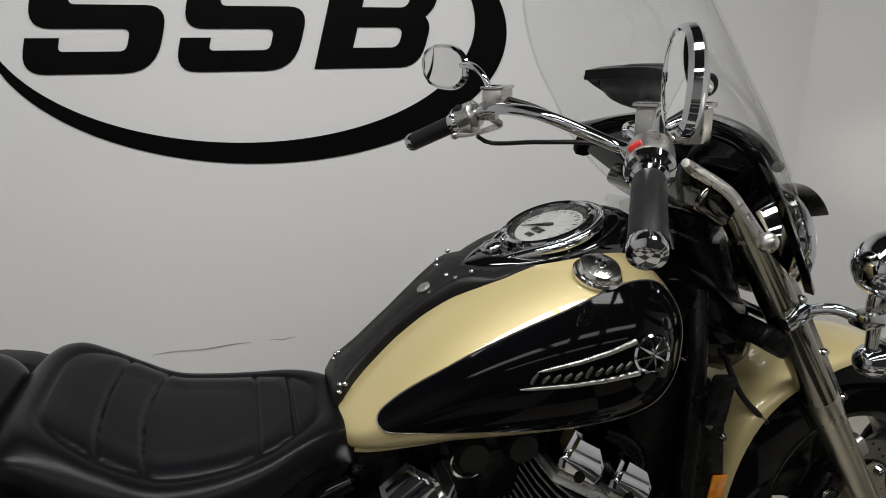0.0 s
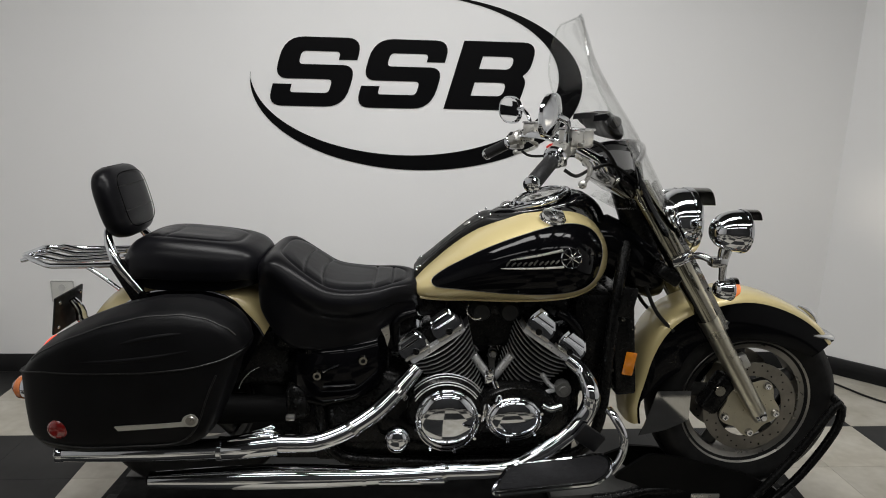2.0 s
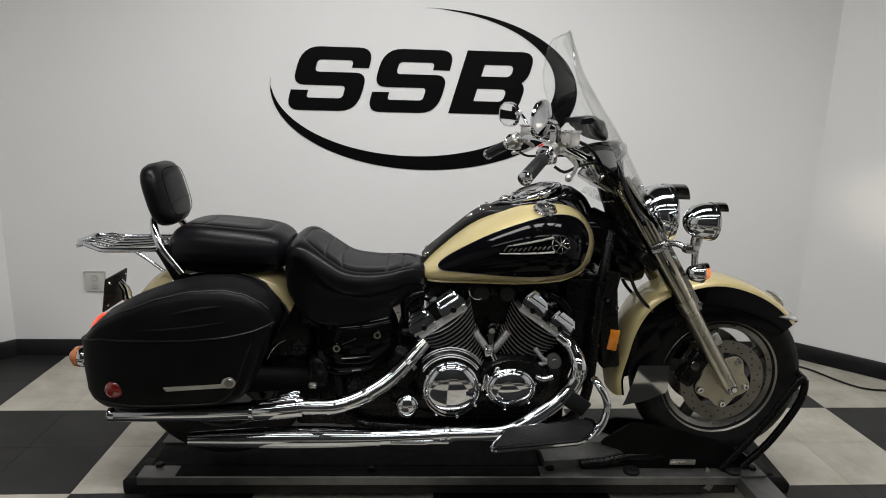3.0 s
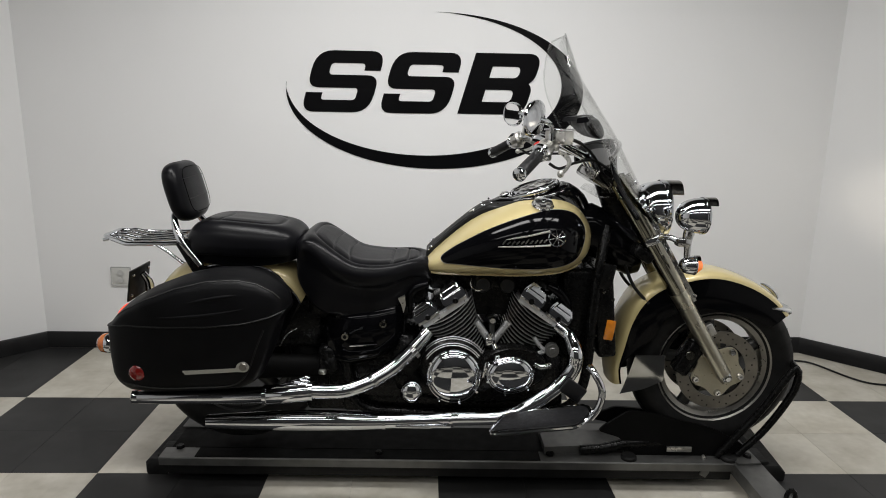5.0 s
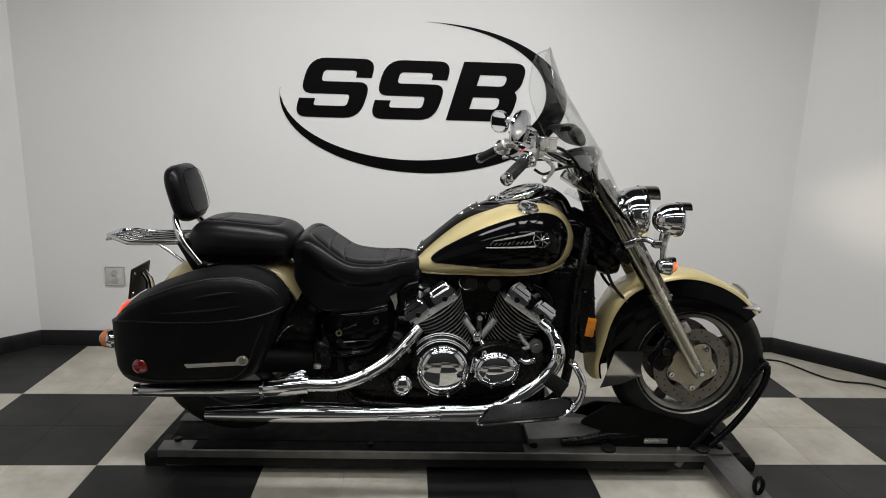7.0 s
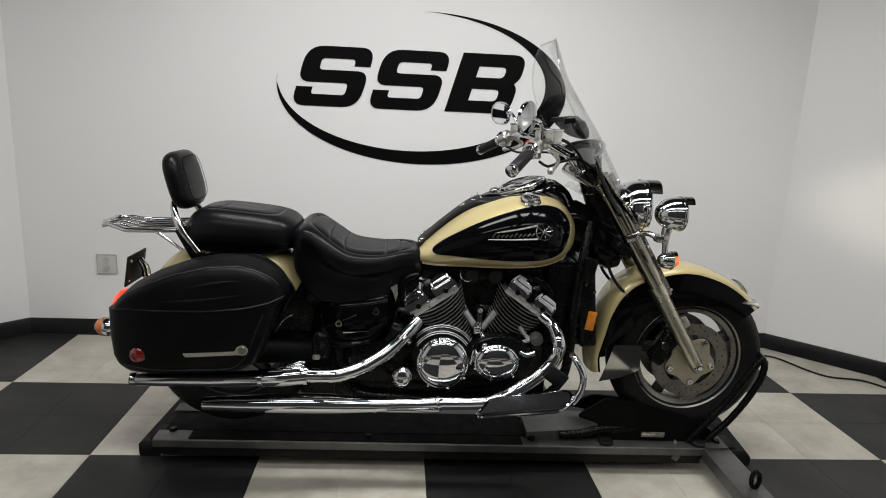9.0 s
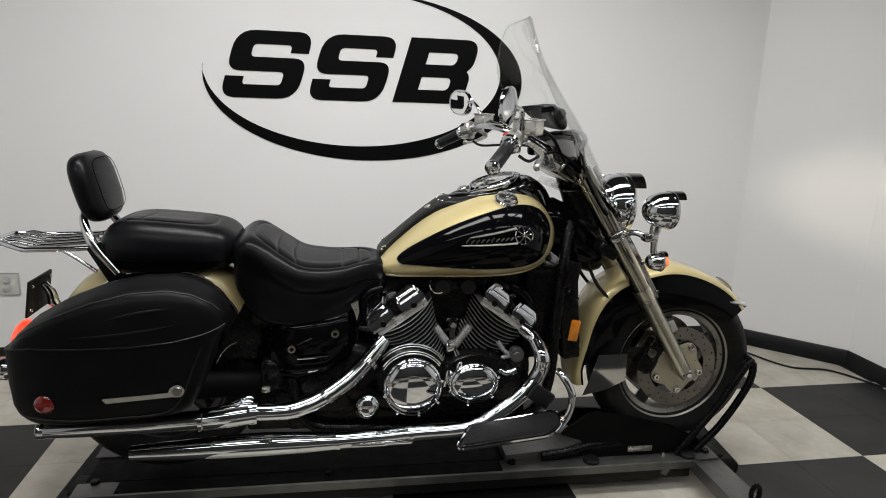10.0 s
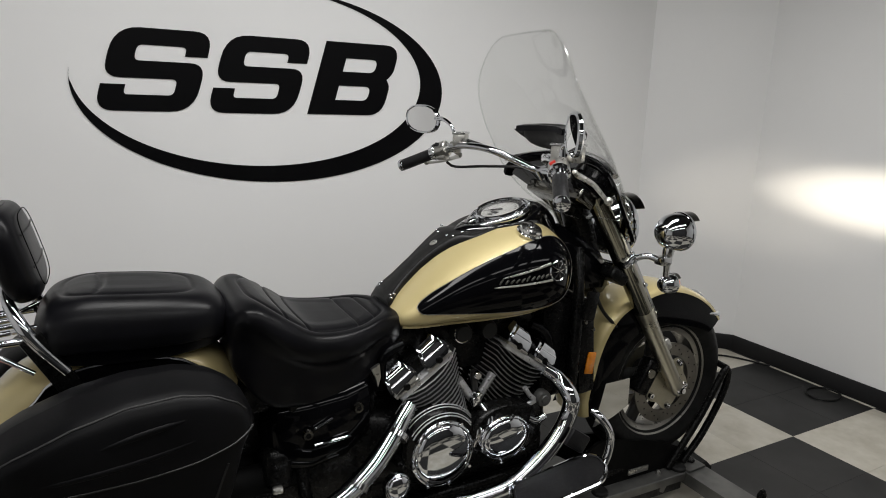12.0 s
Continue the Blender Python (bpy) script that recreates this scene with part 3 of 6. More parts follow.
part("liner", sheet(fender_rings(lambda f: 0.036 + 0.100 * min(1, max(0.0, (f - 0.09) / 0.18)) * min(1, max(0.0, (1.02 - f) / 0.2)), 0, 1, -0.006), 0.003), ENGINE, front_fender, "black inner side")
bm = nb()
tube(bm, [(1.258, 0, 0.862), (1.288, 0, 0.849), (1.314, 0, 0.828), (1.328, 0, 0.804), (1.324, 0, 0.79)], [0.003, 0.008, 0.010, 0.008, 0.003], 10, n=14)
part("fender_ornament", bm, CHROME, front_fender, "chrome fender ornament")
for s in (-1, 1):
    bm = nb()
    tube(bm, [(1.245, s * 0.085, 0.790), (1.30, s * 0.083, 0.783), (1.345, s * 0.06, 0.768), (1.366, s * 0.02, 0.760), (1.367, 0, 0.760)], [0.003, 0.010, 0.015, 0.016, 0.016], 10, n=16)
    part("fender_tip", bm, CHROME, front_fender, "chrome fender tip")

# rear fender
RCROWN = spline([(-1.20, 0.62), (-1.16, 0.72), (-1.10, 0.80), (-1.02, 0.893), (-0.925, 0.945), (-0.80, 0.965), (-0.68, 0.962), (-0.60, 0.942), (-0.53, 0.895), (-0.495, 0.845)], 26)
rings = []
for x, z in RCROWN:
    c = Vector((-0.66, 0, 0.55))
    out = (Vector((x, 0, z)) - c).normalized()
    rings.append([Vector((x, 0.12 * math.copysign(abs(math.sin(a)) ** 0.85, a), z)) - out * (0.10 * (1 - max(0, math.cos(a)) ** 0.75)) for a in (math.pi / 2 * (-1 + 2 * k / 14) for k in range(15))])
rear_fender = part("rear_fender", sheet(rings, 0.0035), CREAM, bike, "cream rear fender with a black lower side")
for s in (-1, 1):
    rings = []
    for x, z in RCROWN[3:]:
        c = Vector((-0.66, 0, 0.55))
        out = (Vector((x, 0, z)) - c).normalized()
        d0 = 0.030 + 0.035 * min(1.0, abs((x + 0.78) / 0.22) ** 4)
        rings.append([Vector((x, s * (0.1235 + 0.004 * u), z)) - out * (d0 + 0.14 * u) for u in (0, 0.15, 0.5, 1)])
    part("skirt", sheet(rings, 0.003), BLACK, rear_fender, "gloss black side")
    bm = nb()
    tube(bm, [r[0] + Vector((0, s * 0.002, 0)) for r in rings], 0.0035, 6)
    part("skirt_trim", bm, CHROME, rear_fender, "thin chrome trim line")
bm = nb()
ball(bm, (-1.240, 0, 0.680), (0.032, 0.065, 0.062), (0, 14, 0))
part("tail_light", bm, TAIL, bike, "lit red tail light lens")

# fork
FU = (Vector((0.58, 0, 1.345)) - Vector((1.10, 0, 0.52))).normalized()


def fork_at(z, y):
    k = (z - 0.52) / FU.z
    return Vector((1.10, y, 0.52)) + FU * k


for s in (-1, 1):
    y = s * 0.118
    bm = nb()
    tube(bm, [fork_at(0.845, y), fork_at(1.28, y)], 0.033, 20)
    leg = part("fork_leg", bm, FORKDARK, bike, "chrome fork leg with a satin lower slider")
    bm = nb()
    tube(bm, [fork_at(0.50, y), fork_at(0.53, y), fork_at(0.58, y), fork_at(0.80, y), fork_at(0.852, y), fork_at(0.858, y)], [0.021, 0.029, 0.0285, 0.0315, 0.0345, 0.033], 20)
    part("slider", bm, FORKMETAL, leg, "satin aluminium fork slider")
    bm = nb()
    lathe(bm, [(0, 0.02), (0.010, 0.02), (0.012, 0.017), (0.013, 0.006), (0.020, 0.004), (0.020, 0)], (FA.x + 0.012, y + s * 0.02, FA.z - 0.006), Y * s, 6)
    part("axle_nut", bm, CHROME, leg)
    bm = nb()
    box(bm, fork_at(0.70, y) + Vector((0.035, s * -0.012, 0.0)), (0.05, 0.03, 0.05), 0.006, (0, -32, 0))
    part("brake_bracket", bm, ALU, leg)
    bm = nb()
    box(bm, (FA.x - 0.125, s * 0.085, FA.z + 0.055), (0.065, 0.06, 0.14), 0.014, (0, 30, 0), 3)
    cal = part("brake_caliper", bm, ENGINE, leg, "black brake caliper")
    bm = nb()
    lathe(bm, [(0, 0.01), (0.017, 0.01), (0.02, 0.006), (0.02, 0)], (FA.x - 0.13, s * 0.115, FA.z + 0.075), Y * s, 16)
    part("piston_cover", bm, DARKENED, cal)
for s in (-1, 1):
    bm = nb()
    rings = []
    for z, half in ((0.80, 0.006), (0.82, 0.010), (0.90, 0.011), (1.00, 0.012), (1.08, 0.012), (1.10, 0.008)):
        p = fork_at(z, s * 0.112) + Vector((0.032, 0, 0.018))
        rings.append([p + Vector((-half, -0.005, -half * 0.6)), p + Vector((half, -0.005, half * 0.6)), p + Vector((half, 0.005, half * 0.6)), p + Vector((-half, 0.005, -half * 0.6))])
    loft(bm, rings)
    brace = part("fork_brace", bm, DIMCHROME, bike, "polished bracket along the fork with chrome bolts")
    for z in (0.82, 0.93, 1.05):
        bm = nb()
        lathe(bm, [(0, 0.006), (0.006, 0.006), (0.008, 0.0)], fork_at(z, s * 0.118) + Vector((0.042, 0, 0.022)), Y * s, 10)
        part("bolt", bm, CHROME, brace)
for z, d in ((1.00, 0.10), (1.27, 0.10)):
    bm = nb()
    c = fork_at(z, 0)
    box(bm, c - Vector((0.055, 0, 0)), (d * 0.8, 0.29, 0.045), 0.012, (0, 32, 0), 3)
    part("triple_clamp", bm, ENGINE if z < 1.1 else DARKENED, bike)
bm = nb()
tube(bm, [(0.60, 0, 1.30), (0.66, 0, 1.16), (0.74, 0, 0.98)], [0.045, 0.05, 0.045], 16)
part("steering_head", bm, ENGINE, bike)
bm = nb()
rings = []
for x, z, w, h in ((0.50, 1.06, 0.05, 0.10), (0.57, 1.07, 0.075, 0.10), (0.64, 1.03, 0.09, 0.11), (0.72, 0.99, 0.085, 0.10), (0.76, 0.97, 0.06, 0.07)):
    rings.append([(x, w * math.cos(a), z + h * math.sin(a)) for a in (2 * math.pi * k / 16 for k in range(16))])
loft(bm, rings)
part("neck_cover", bm, BLACK, bike, "black neck cover behind the fork")

# ---- lamps of the motorcycle ----
X = Vector((1, 0, 0))


def bullet_lamp(name, c, r, length, parent, visor, glass, label, bulge=0.012, wrap=48):
    bm = nb()
    prof = [(0.0, -length), (r * 0.40, -length * 0.95), (r * 0.73, -length * 0.74), (r * 0.93, -length * 0.42), (r * 0.995, -length * 0.12), (r, 0.0)]
    lathe(bm, spline(prof, 16) + [(r * 1.04, 0.001), (r * 1.05, r * 0.12), (r * 1.02, r * 0.2), (r * 0.9, r * 0.2)], c, X, 40)
    shell = part(name, bm, CHROME, parent, label)
    bm = nb()
    lathe(bm, [(0.0, bulge), (r * 0.5, bulge * 0.85), (r * 0.9, bulge * 0.1), (r * 0.92, -0.004)], c + X * r * 0.2, X, 32)
    part("lens", bm, glass, shell)
    if visor:
        rings = []
        for f in (0.0, 0.33, 0.66, 1.0):
            row = []
            for k in range(17):
                a = radians(90 - wrap + 2 * wrap * k / 16)
                ext = visor * (0.82 + 0.18 * math.sin(math.pi * k / 16))
                row.append(c + Vector((r * 0.15 + f * ext, r * 1.03 * math.cos(a), r * 1.03 * math.sin(a))))
            rings.append(row)
        part("visor", sheet(rings, 0.003), DARKENED, shell, "chrome visor")
    return shell


HEAD = Vector((0.832, 0.02, 1.147))
bullet_lamp("headlight", HEAD, 0.109, 0.100, bike, 0.056, LAMPGLASS, "chrome headlight shell", wrap=52)
for s in (-1, 1):
    y = -0.222 if s < 0 else 0.272
    spot = bullet_lamp("passing_lamp", Vector((0.900, y, 1.162)), 0.063, 0.086, bike, 0.036, LAMPGLASS, "round chrome passing lamp")
    turn = bullet_lamp("turn_signal", Vector((0.890, y, 0.984)), 0.034, 0.048, bike, 0.016, LIT_AMBER, "chrome turn signal with a lit amber lens", 0.026)
    bm = nb()
    tube(bm, [(0.868, y, 1.115), (0.862, y, 1.085), (0.864, y, 1.05), (0.866, y, 1.012)], [0.020, 0.018, 0.012, 0.011], 12, n=10)
    stem = part("lamp_stem", bm, DIMCHROME, bike)
    bm = nb()
    box(bm, (0.845, y, 1.068), (0.05, 0.04, 0.03), 0.008)
    part("clamp", bm, DIMCHROME, stem)
bm = nb()
tube(bm, [(0.835, -0.222, 1.068), (0.805, -0.185, 1.078), (0.775, -0.13, 1.05), (0.79, -0.07, 1.02), (0.79, 0.07, 1.02), (0.775, 0.15, 1.05), (0.805, 0.225, 1.078), (0.835, 0.272, 1.068)], 0.011, 12, n=40)
part("light_bar", bm, CHROME, bike)
for s in (-1, 1):
    bm = nb()
    box(bm, fork_at(1.055, s * 0.15), (0.06, 0.03, 0.028), 0.006, (0, -25, 0))
    part("bar_clamp", bm, CHROME, bike)
    bm = nb()
    lathe(bm, [(0, 0.05), (0.018, 0.045), (0.032, 0.025), (0.037, 0.0), (0.030, -0.02), (0.012, -0.028), (0, -0.028)], (-1.205, s * 0.20, 0.652), (-1, 0, 0), 24)
    rt = part("rear_turn_signal", bm, CHROME, bike, "chrome rear turn signal with an amber lens")
    bm = nb()
    lathe(bm, [(0, 0.020), (0.020, 0.016), (0.034, 0.002), (0.036, -0.012)], (-1.232, s * 0.20, 0.652), (-1, 0, 0), 20)
    part("lens", bm, DULLAMBER, rt)
    bm = nb()
    rod(bm, (-1.19, s * 0.06, 0.655), (-1.195, s * 0.19, 0.652), 0.011)
    part("stalk", bm, CHROME, rt)

# ---- tank ----
TANK = spline([(-0.066, 0.942, 0.928, 0.030), (-0.060, 0.955, 0.915, 0.075), (-0.045, 0.972, 0.903, 0.108), (-0.01, 1.001, 0.899, 0.130), (0.04, 1.045, 0.897, 0.150), (0.124, 1.112, 0.899, 0.182), (0.21, 1.163, 0.900, 0.213), (0.292, 1.196, 0.903, 0.236), (0.38, 1.208, 0.909, 0.242), (0.445, 1.198, 0.918, 0.222), (0.503, 1.168, 0.938, 0.172), (0.545, 1.122, 0.974, 0.112), (0.566, 1.072, 1.020, 0.045)], 601)
TX = [t[0] for t in TANK]
NX, NL = 2.15, 3.0  # roundness of the tank above and below its widest line
TC, CY = 0.036, 0.010  # the crest of the tank and the middle of its console lie this far over


TCOL = np.array(TANK)


def tank_at(x):
    return [float(np.interp(x, TX, TCOL[:, k])) for k in (1, 2, 3)]


def tank_half(w, s):
    """Half width from the crest line: the machine leans, so the far flank stands narrower."""
    return w + TC if s < 0 else w - 0.02


def tank_side(x, z, lift_out=0.0, s=-1):
    top, bot, w = tank_at(x)
    zc, hz = (top + bot) / 2, (top - bot) / 2
    f = min(0.995, abs((z - zc) / hz))
    k = NX if z > zc else NL
    return Vector((x, TC + s * (max(0.01, tank_half(w, s)) * (1 - f**k) ** (1 / k) + lift_out), z))


def tank_top(x, y, lift_out=0.0):
    top, bot, w = tank_at(x)
    zc, hz = (top + bot) / 2, (top - bot) / 2
    f = min(0.995, abs(y - TC) / max(0.01, tank_half(w, y - TC)))
    return Vector((x, y, zc + hz * (1 - f**NX) ** (1 / NX) + lift_out))


bm = nb()
rings = []
for x, top, bot, w in TANK[::10]:
    zc, hz = (top + bot) / 2, (top - bot) / 2
    ring = []
    for k in range(48):
        a = 2 * math.pi * k / 48
        ca, sa = math.cos(a), math.sin(a)
        ring.append((x, TC + max(0.01, tank_half(w, ca)) * math.copysign(abs(ca) ** (2 / (NX if sa > 0 else NL)), ca), zc + hz * math.copysign(abs(sa) ** (2 / (NX if sa > 0 else NL)), sa)))
    rings.append(ring)
loft(bm, rings)
tank = part("fuel_tank", bm, CREAM, bike, "cream fuel tank with gloss black side panels")
PANEL = [(-0.006, 0.973), (0.018, 0.998), (0.079, 1.040), (0.161, 1.088), (0.264, 1.134), (0.367, 1.164), (0.432, 1.164), (0.484, 1.143), (0.513, 1.10), (0.510, 1.047), (0.482, 0.992), (0.42, 0.968), (0.274, 0.957), (0.061, 0.958), (0.006, 0.959)]
edge = spline(PANEL, 160, closed=True)


def patch(outline, lift_out, s, cols=64, rows=16):
    """A smooth patch that follows the tank's side inside an outline."""
    ring = np.array(outline)
    a, b = int(ring[:, 0].argmin()), int(ring[:, 0].argmax())
    one = np.roll(ring, -a, axis=0)
    k = (b - a) % len(ring)
    up, low = one[: k + 1], np.vstack([one[k:], one[:1]])[::-1]
    bm = nb()
    rings = []
    for q in np.linspace(0, math.pi, cols):
        x = ring[a, 0] + (ring[b, 0] - ring[a, 0]) * (1 - math.cos(q)) / 2
        z0, z1 = float(np.interp(x, low[:, 0], low[:, 1])), float(np.interp(x, up[:, 0], up[:, 1]))
        zs = np.linspace(z0, z1, rows)
        rings.append([tank_side(x, z, lift_out, s) for z in zs])
    loft(bm, rings, caps=False, closed=False)
    bmesh.ops.remove_doubles(bm, verts=bm.verts[:], dist=1e-5)
    return bm


for s in (-1, 1):
    part("side_panel", patch(edge, 0.0022, s), BLACK, tank, "gloss black side panel", angle=60)
    bm = nb()
    tube(bm, [tank_side(x, z, 0.0012, s) for x, z in edge], 0.0016, 6, closed=True)
    part("pinstripe", bm, EMBLEM, tank, "fine gold pinstripe")
    # badge: a round star and two bright bars, the script between as a plain bar
    bm = nb()
    c = tank_side(0.398, 1.079, 0.006, s)
    dirn = Vector((0, s, 0.12))
    lathe(bm, [(0.0265, 0.0), (0.029, 0.003), (0.0315, 0.0)], c, dirn, 32, closed=True)
    badge = part("badge", bm, CHROME, tank, "chrome star badge with two bars")
    m = axes(dirn)
    for k in range(8):
        a = math.pi / 4 * k + 0.2
        bm = nb()
        tip = c + m @ Vector((math.cos(a) * 0.027, math.sin(a) * 0.027, 0.001))
        tube(bm, [c + m @ Vector((0, 0, 0.003)), c.lerp(tip, 0.3) + m @ Vector((0, 0, 0.003)), tip], [0.0015, 0.0024, 0.0008], 6)
        part("star_ray", bm, DIMCHROME, badge)
    for p0, p1, r0 in (((0.372, 1.101), (0.222, 1.064), 0.0035), ((0.376, 1.053), (0.196, 1.037), 0.0032)):
        bm = nb()
        tube(bm, [tank_side(p0[0] + (p1[0] - p0[0]) * f, p0[1] + (p1[1] - p0[1]) * f, 0.004, s) for f in (0, 0.3, 0.6, 0.9, 1.0)], [r0 * 1.3, r0 * 1.1, r0, r0 * 0.8, 0.001], 8)
        part("bar", bm, ALU, badge)
    for k in range(10):
        x = 0.212 + 0.0155 * k
        z = 1.0455 + 0.0018 * k
        h = 0.016 if k in (0, 5) else 0.011
        bm = nb()
        tube(bm, [tank_side(x, z, 0.003, s), tank_side(x + 0.004, z + h * 0.5, 0.0035, s), tank_side(x + 0.011, z + h, 0.003, s)], [0.0022, 0.0032, 0.0022], 6)
        part("script_bar", bm, EMBLEM, badge, "dull metal lettering bar")
# seam lip along the bottom
for s in (-1, 1):
    bm = nb()
    tube(bm, [tank_side(x, tank_at(x)[1] + 0.012, 0.002, s) for x in np.linspace(-0.04, 0.52, 30)], 0.006, 8)
    part("seam_lip", bm, CREAM, tank)


def strip_w(x):
    return float(np.interp(x, [-0.05, -0.02, 0.0, 0.054, 0.10, 0.148, 0.19, 0.23, 0.275, 0.33, 0.42, 0.5, 0.53], [0.072, 0.052, 0.046, 0.042, 0.050, 0.066, 0.088, 0.105, 0.112, 0.112, 0.10, 0.07, 0.05]))


bm = nb()
xs = np.linspace(-0.060, 0.525, 48)
loft(bm, [[tank_top(x, TC + strip_w(x) * u, h * (0.026 if x < 0.17 else max(0.004, 0.026 - 0.5 * (x - 0.17)))) for u, h in ((-1.0, -0.15), (-1.0, 0.45), (-0.95, 0.8), (-0.86, 0.95), (-0.7, 0.86), (-0.4, 0.96), (0, 1.0), (0.4, 0.96), (0.7, 0.86), (0.86, 0.95), (0.95, 0.8), (1.0, 0.45), (1.0, -0.15))] for x in xs])
strip = part("centre_strip", bm, PLASTIC, tank, "black vinyl strip over the tank", angle=60)
for rx, ry in ((0.182, -0.034), (0.158, -0.022), (0.150, 0.005), (0.150, 0.065), (0.158, 0.092), (0.182, 0.104), (-0.048, -0.024), (-0.041, -0.034), (-0.052, -0.038), (-0.035, 0.080), (-0.046, 0.074), (-0.040, 0.086)):
    bm = nb()
    ball(bm, tank_top(rx, ry, 0.0245), (0.0048, 0.0048, 0.004), u=12, v=8)
    part("stud", bm, CHROME, strip)
bm = nb()
c = tank_top(0.113, 0.022, 0.0250)
lathe(bm, [(0, 0.003), (0.012, 0.0028), (0.0135, 0.0)], c, (-0.5, 0, 0.86), 24)
part("medallion", bm, ALU, strip, "round metal medallion")
# instrument console on the tank
UPC = Vector((-0.31, -0.03, 0.95)).normalized()
CREST = [(0.178, 1.170), (0.21, 1.186), (0.24, 1.192), (0.278, 1.193), (0.33, 1.207), (0.366, 1.218), (0.421, 1.238), (0.45, 1.250), (0.478, 1.246), (0.512, 1.227), (0.537, 1.204), (0.558, 1.172)]
bm = nb()
rings = []
for x, w in spline([(0.178, 0.006), (0.20, 0.034), (0.24, 0.064), (0.28, 0.086), (0.33, 0.100), (0.38, 0.101), (0.43, 0.091), (0.48, 0.073), (0.53, 0.050), (0.556, 0.028)], 34):
    base = tank_top(min(x, 0.53), CY - w).z + 0.004
    top = max(float(np.interp(x, [c[0] for c in CREST], [c[1] for c in CREST])), base + 0.004)
    arch = [(x, CY - w * math.copysign(abs(math.cos(a)) ** 0.8, math.cos(a)), base + (top - base) * math.sin(a) ** 0.85) for a in (math.pi * k / 22 for k in range(23))]
    rings.append([(x, CY - w, base - 0.02)] + arch + [(x, CY + w, base - 0.02)])
loft(bm, rings, closed=True)
console = part("instrument_console", bm, CONSOLE, tank, "black console with a chrome-rimmed speedometer", angle=60)
SP = Vector((0.343, CY, 1.2225))
m = axes(UPC)


def dial_at(r, a, h):
    return SP + m @ Vector((r * math.cos(a), r * math.sin(a), h))


bm = nb()
prof = [(0.071, -0.004), (0.074, 0.010), (0.079, 0.0125), (0.084, 0.010), (0.087, 0.0), (0.087, -0.016), (0.073, -0.016)]
loft(bm, [[dial_at(r, 2 * math.pi * k / 56, h) for k in range(56)] for r, h in prof], caps=False, loop=True)
speedo = part("speedometer", bm, CHROME, console, "round speedometer with a silver dial")
bm = nb()
prof = [(0.062, 0.0008), (0.065, 0.0045), (0.0710, 0.0075), (0.0722, 0.0), (0.062, -0.002)]
loft(bm, [[dial_at(r, 2 * math.pi * k / 48, h) for k in range(48)] for r, h in prof], caps=False, loop=True)
part("inner_ring", bm, PLASTIC, speedo, "black ring round the dial")
bm = nb()
lathe(bm, [(0, 0.0), (0.064, 0.0), (0.064, -0.003), (0, -0.003)], SP + UPC * 0.001, UPC, 40)
part("dial", bm, DIAL, speedo)
for k in range(25):
    a = radians(-30 + 240 * k / 24)
    r0 = 0.048 if k % 2 == 0 else 0.052
    bm = nb()
    rod(bm, dial_at(r0, a, 0.0022), dial_at(0.057, a, 0.0022), 0.0007 if k % 2 == 0 else 0.0005, 5)
    part("tick", bm, PLASTIC, speedo)
bm = nb()
box(bm, (0, 0, 0), (0.013, 0.030, 0.002), 0.0005)
bm.transform(Matrix.Translation(SP) @ m.to_4x4() @ pose(0.0, -0.022, 0.0025, 0, 0, 90))
part("odometer_window", bm, PLASTIC, speedo)
bm = nb()
box(bm, (0, 0, 0), (0.010, 0.018, 0.002), 0.0005)
bm.transform(Matrix.Translation(SP) @ m.to_4x4() @ pose(0.0, -0.040, 0.0025, 0, 0, 90))
part("odometer_window", bm, DARKWHEEL, speedo)
bm = nb()
tube(bm, [dial_at(0.010, 0.6, 0.004), dial_at(0.0, 0, 0.004), dial_at(0.050, 0.6 + math.pi, 0.004)], [0.0028, 0.0032, 0.0006], 6)
part("needle", bm, PLASTIC, speedo)
bm = nb()
lathe(bm, [(0, 0.011), (0.035, 0.0103), (0.0725, 0.008)], SP, UPC, 40)
glass = part("glass", bm, LENSGLASS, speedo)
glass.visible_shadow = False
# bright teardrop from the tip of the console round the dial
bm = nb()
drop = []
for k in range(64):
    a = 2 * math.pi * k / 64
    x, y = -math.cos(a), math.sin(a)
    reach = 0.094 + (0.072 * max(0.0, -x) ** 5 if x < 0 else 0.0)
    p = SP + m @ Vector((0, 0, -0.004 - 0.010 * max(0.0, -x) ** 4))
    along_x = Vector((UPC.z, 0, -UPC.x)).normalized()
    drop.append(p + along_x * (x * reach) + Y * (y * (0.094 if x > 0 else 0.094 * (1 - 0.30 * (-x) ** 3))))
tube(bm, drop, 0.0095, 10, closed=True)
part("chrome_trim", bm, CHROME, console)
bm = nb()
ball(bm, (0.234, CY, 1.196), (0.020, 0.022, 0.009), (0, -22, 0))
part("indicator_lamp_cover", bm, DIMCHROME, console)
bm = nb()
ball(bm, (0.226, CY, 1.202), (0.006, 0.011, 0.005), (0, -22, 0))
part("indicator_lens", bm, LENSGLASS, console)
# fuel cap
bm = nb()
cap = tank_top(0.358, -0.138, -0.004)
lathe(bm, [(0.034, -0.004), (0.040, 0.0), (0.041, 0.006), (0.038, 0.010), (0.036, 0.010), (0.0355, 0.017), (0.032, 0.022), (0.018, 0.0255), (0.0, 0.0265)], cap, (0.05, -0.42, 1), 40)
capo = part("fuel_cap", bm, CAPCHROME, tank, "chrome fuel cap")
bm = nb()
lathe(bm, [(0, 0.004), (0.008, 0.003), (0.010, 0)], cap + Vector((0.001, -0.010, 0.0245)), (0.05, -0.42, 1), 16)
part("key_cover", bm, CHROME, capo)

# ---- seats ----


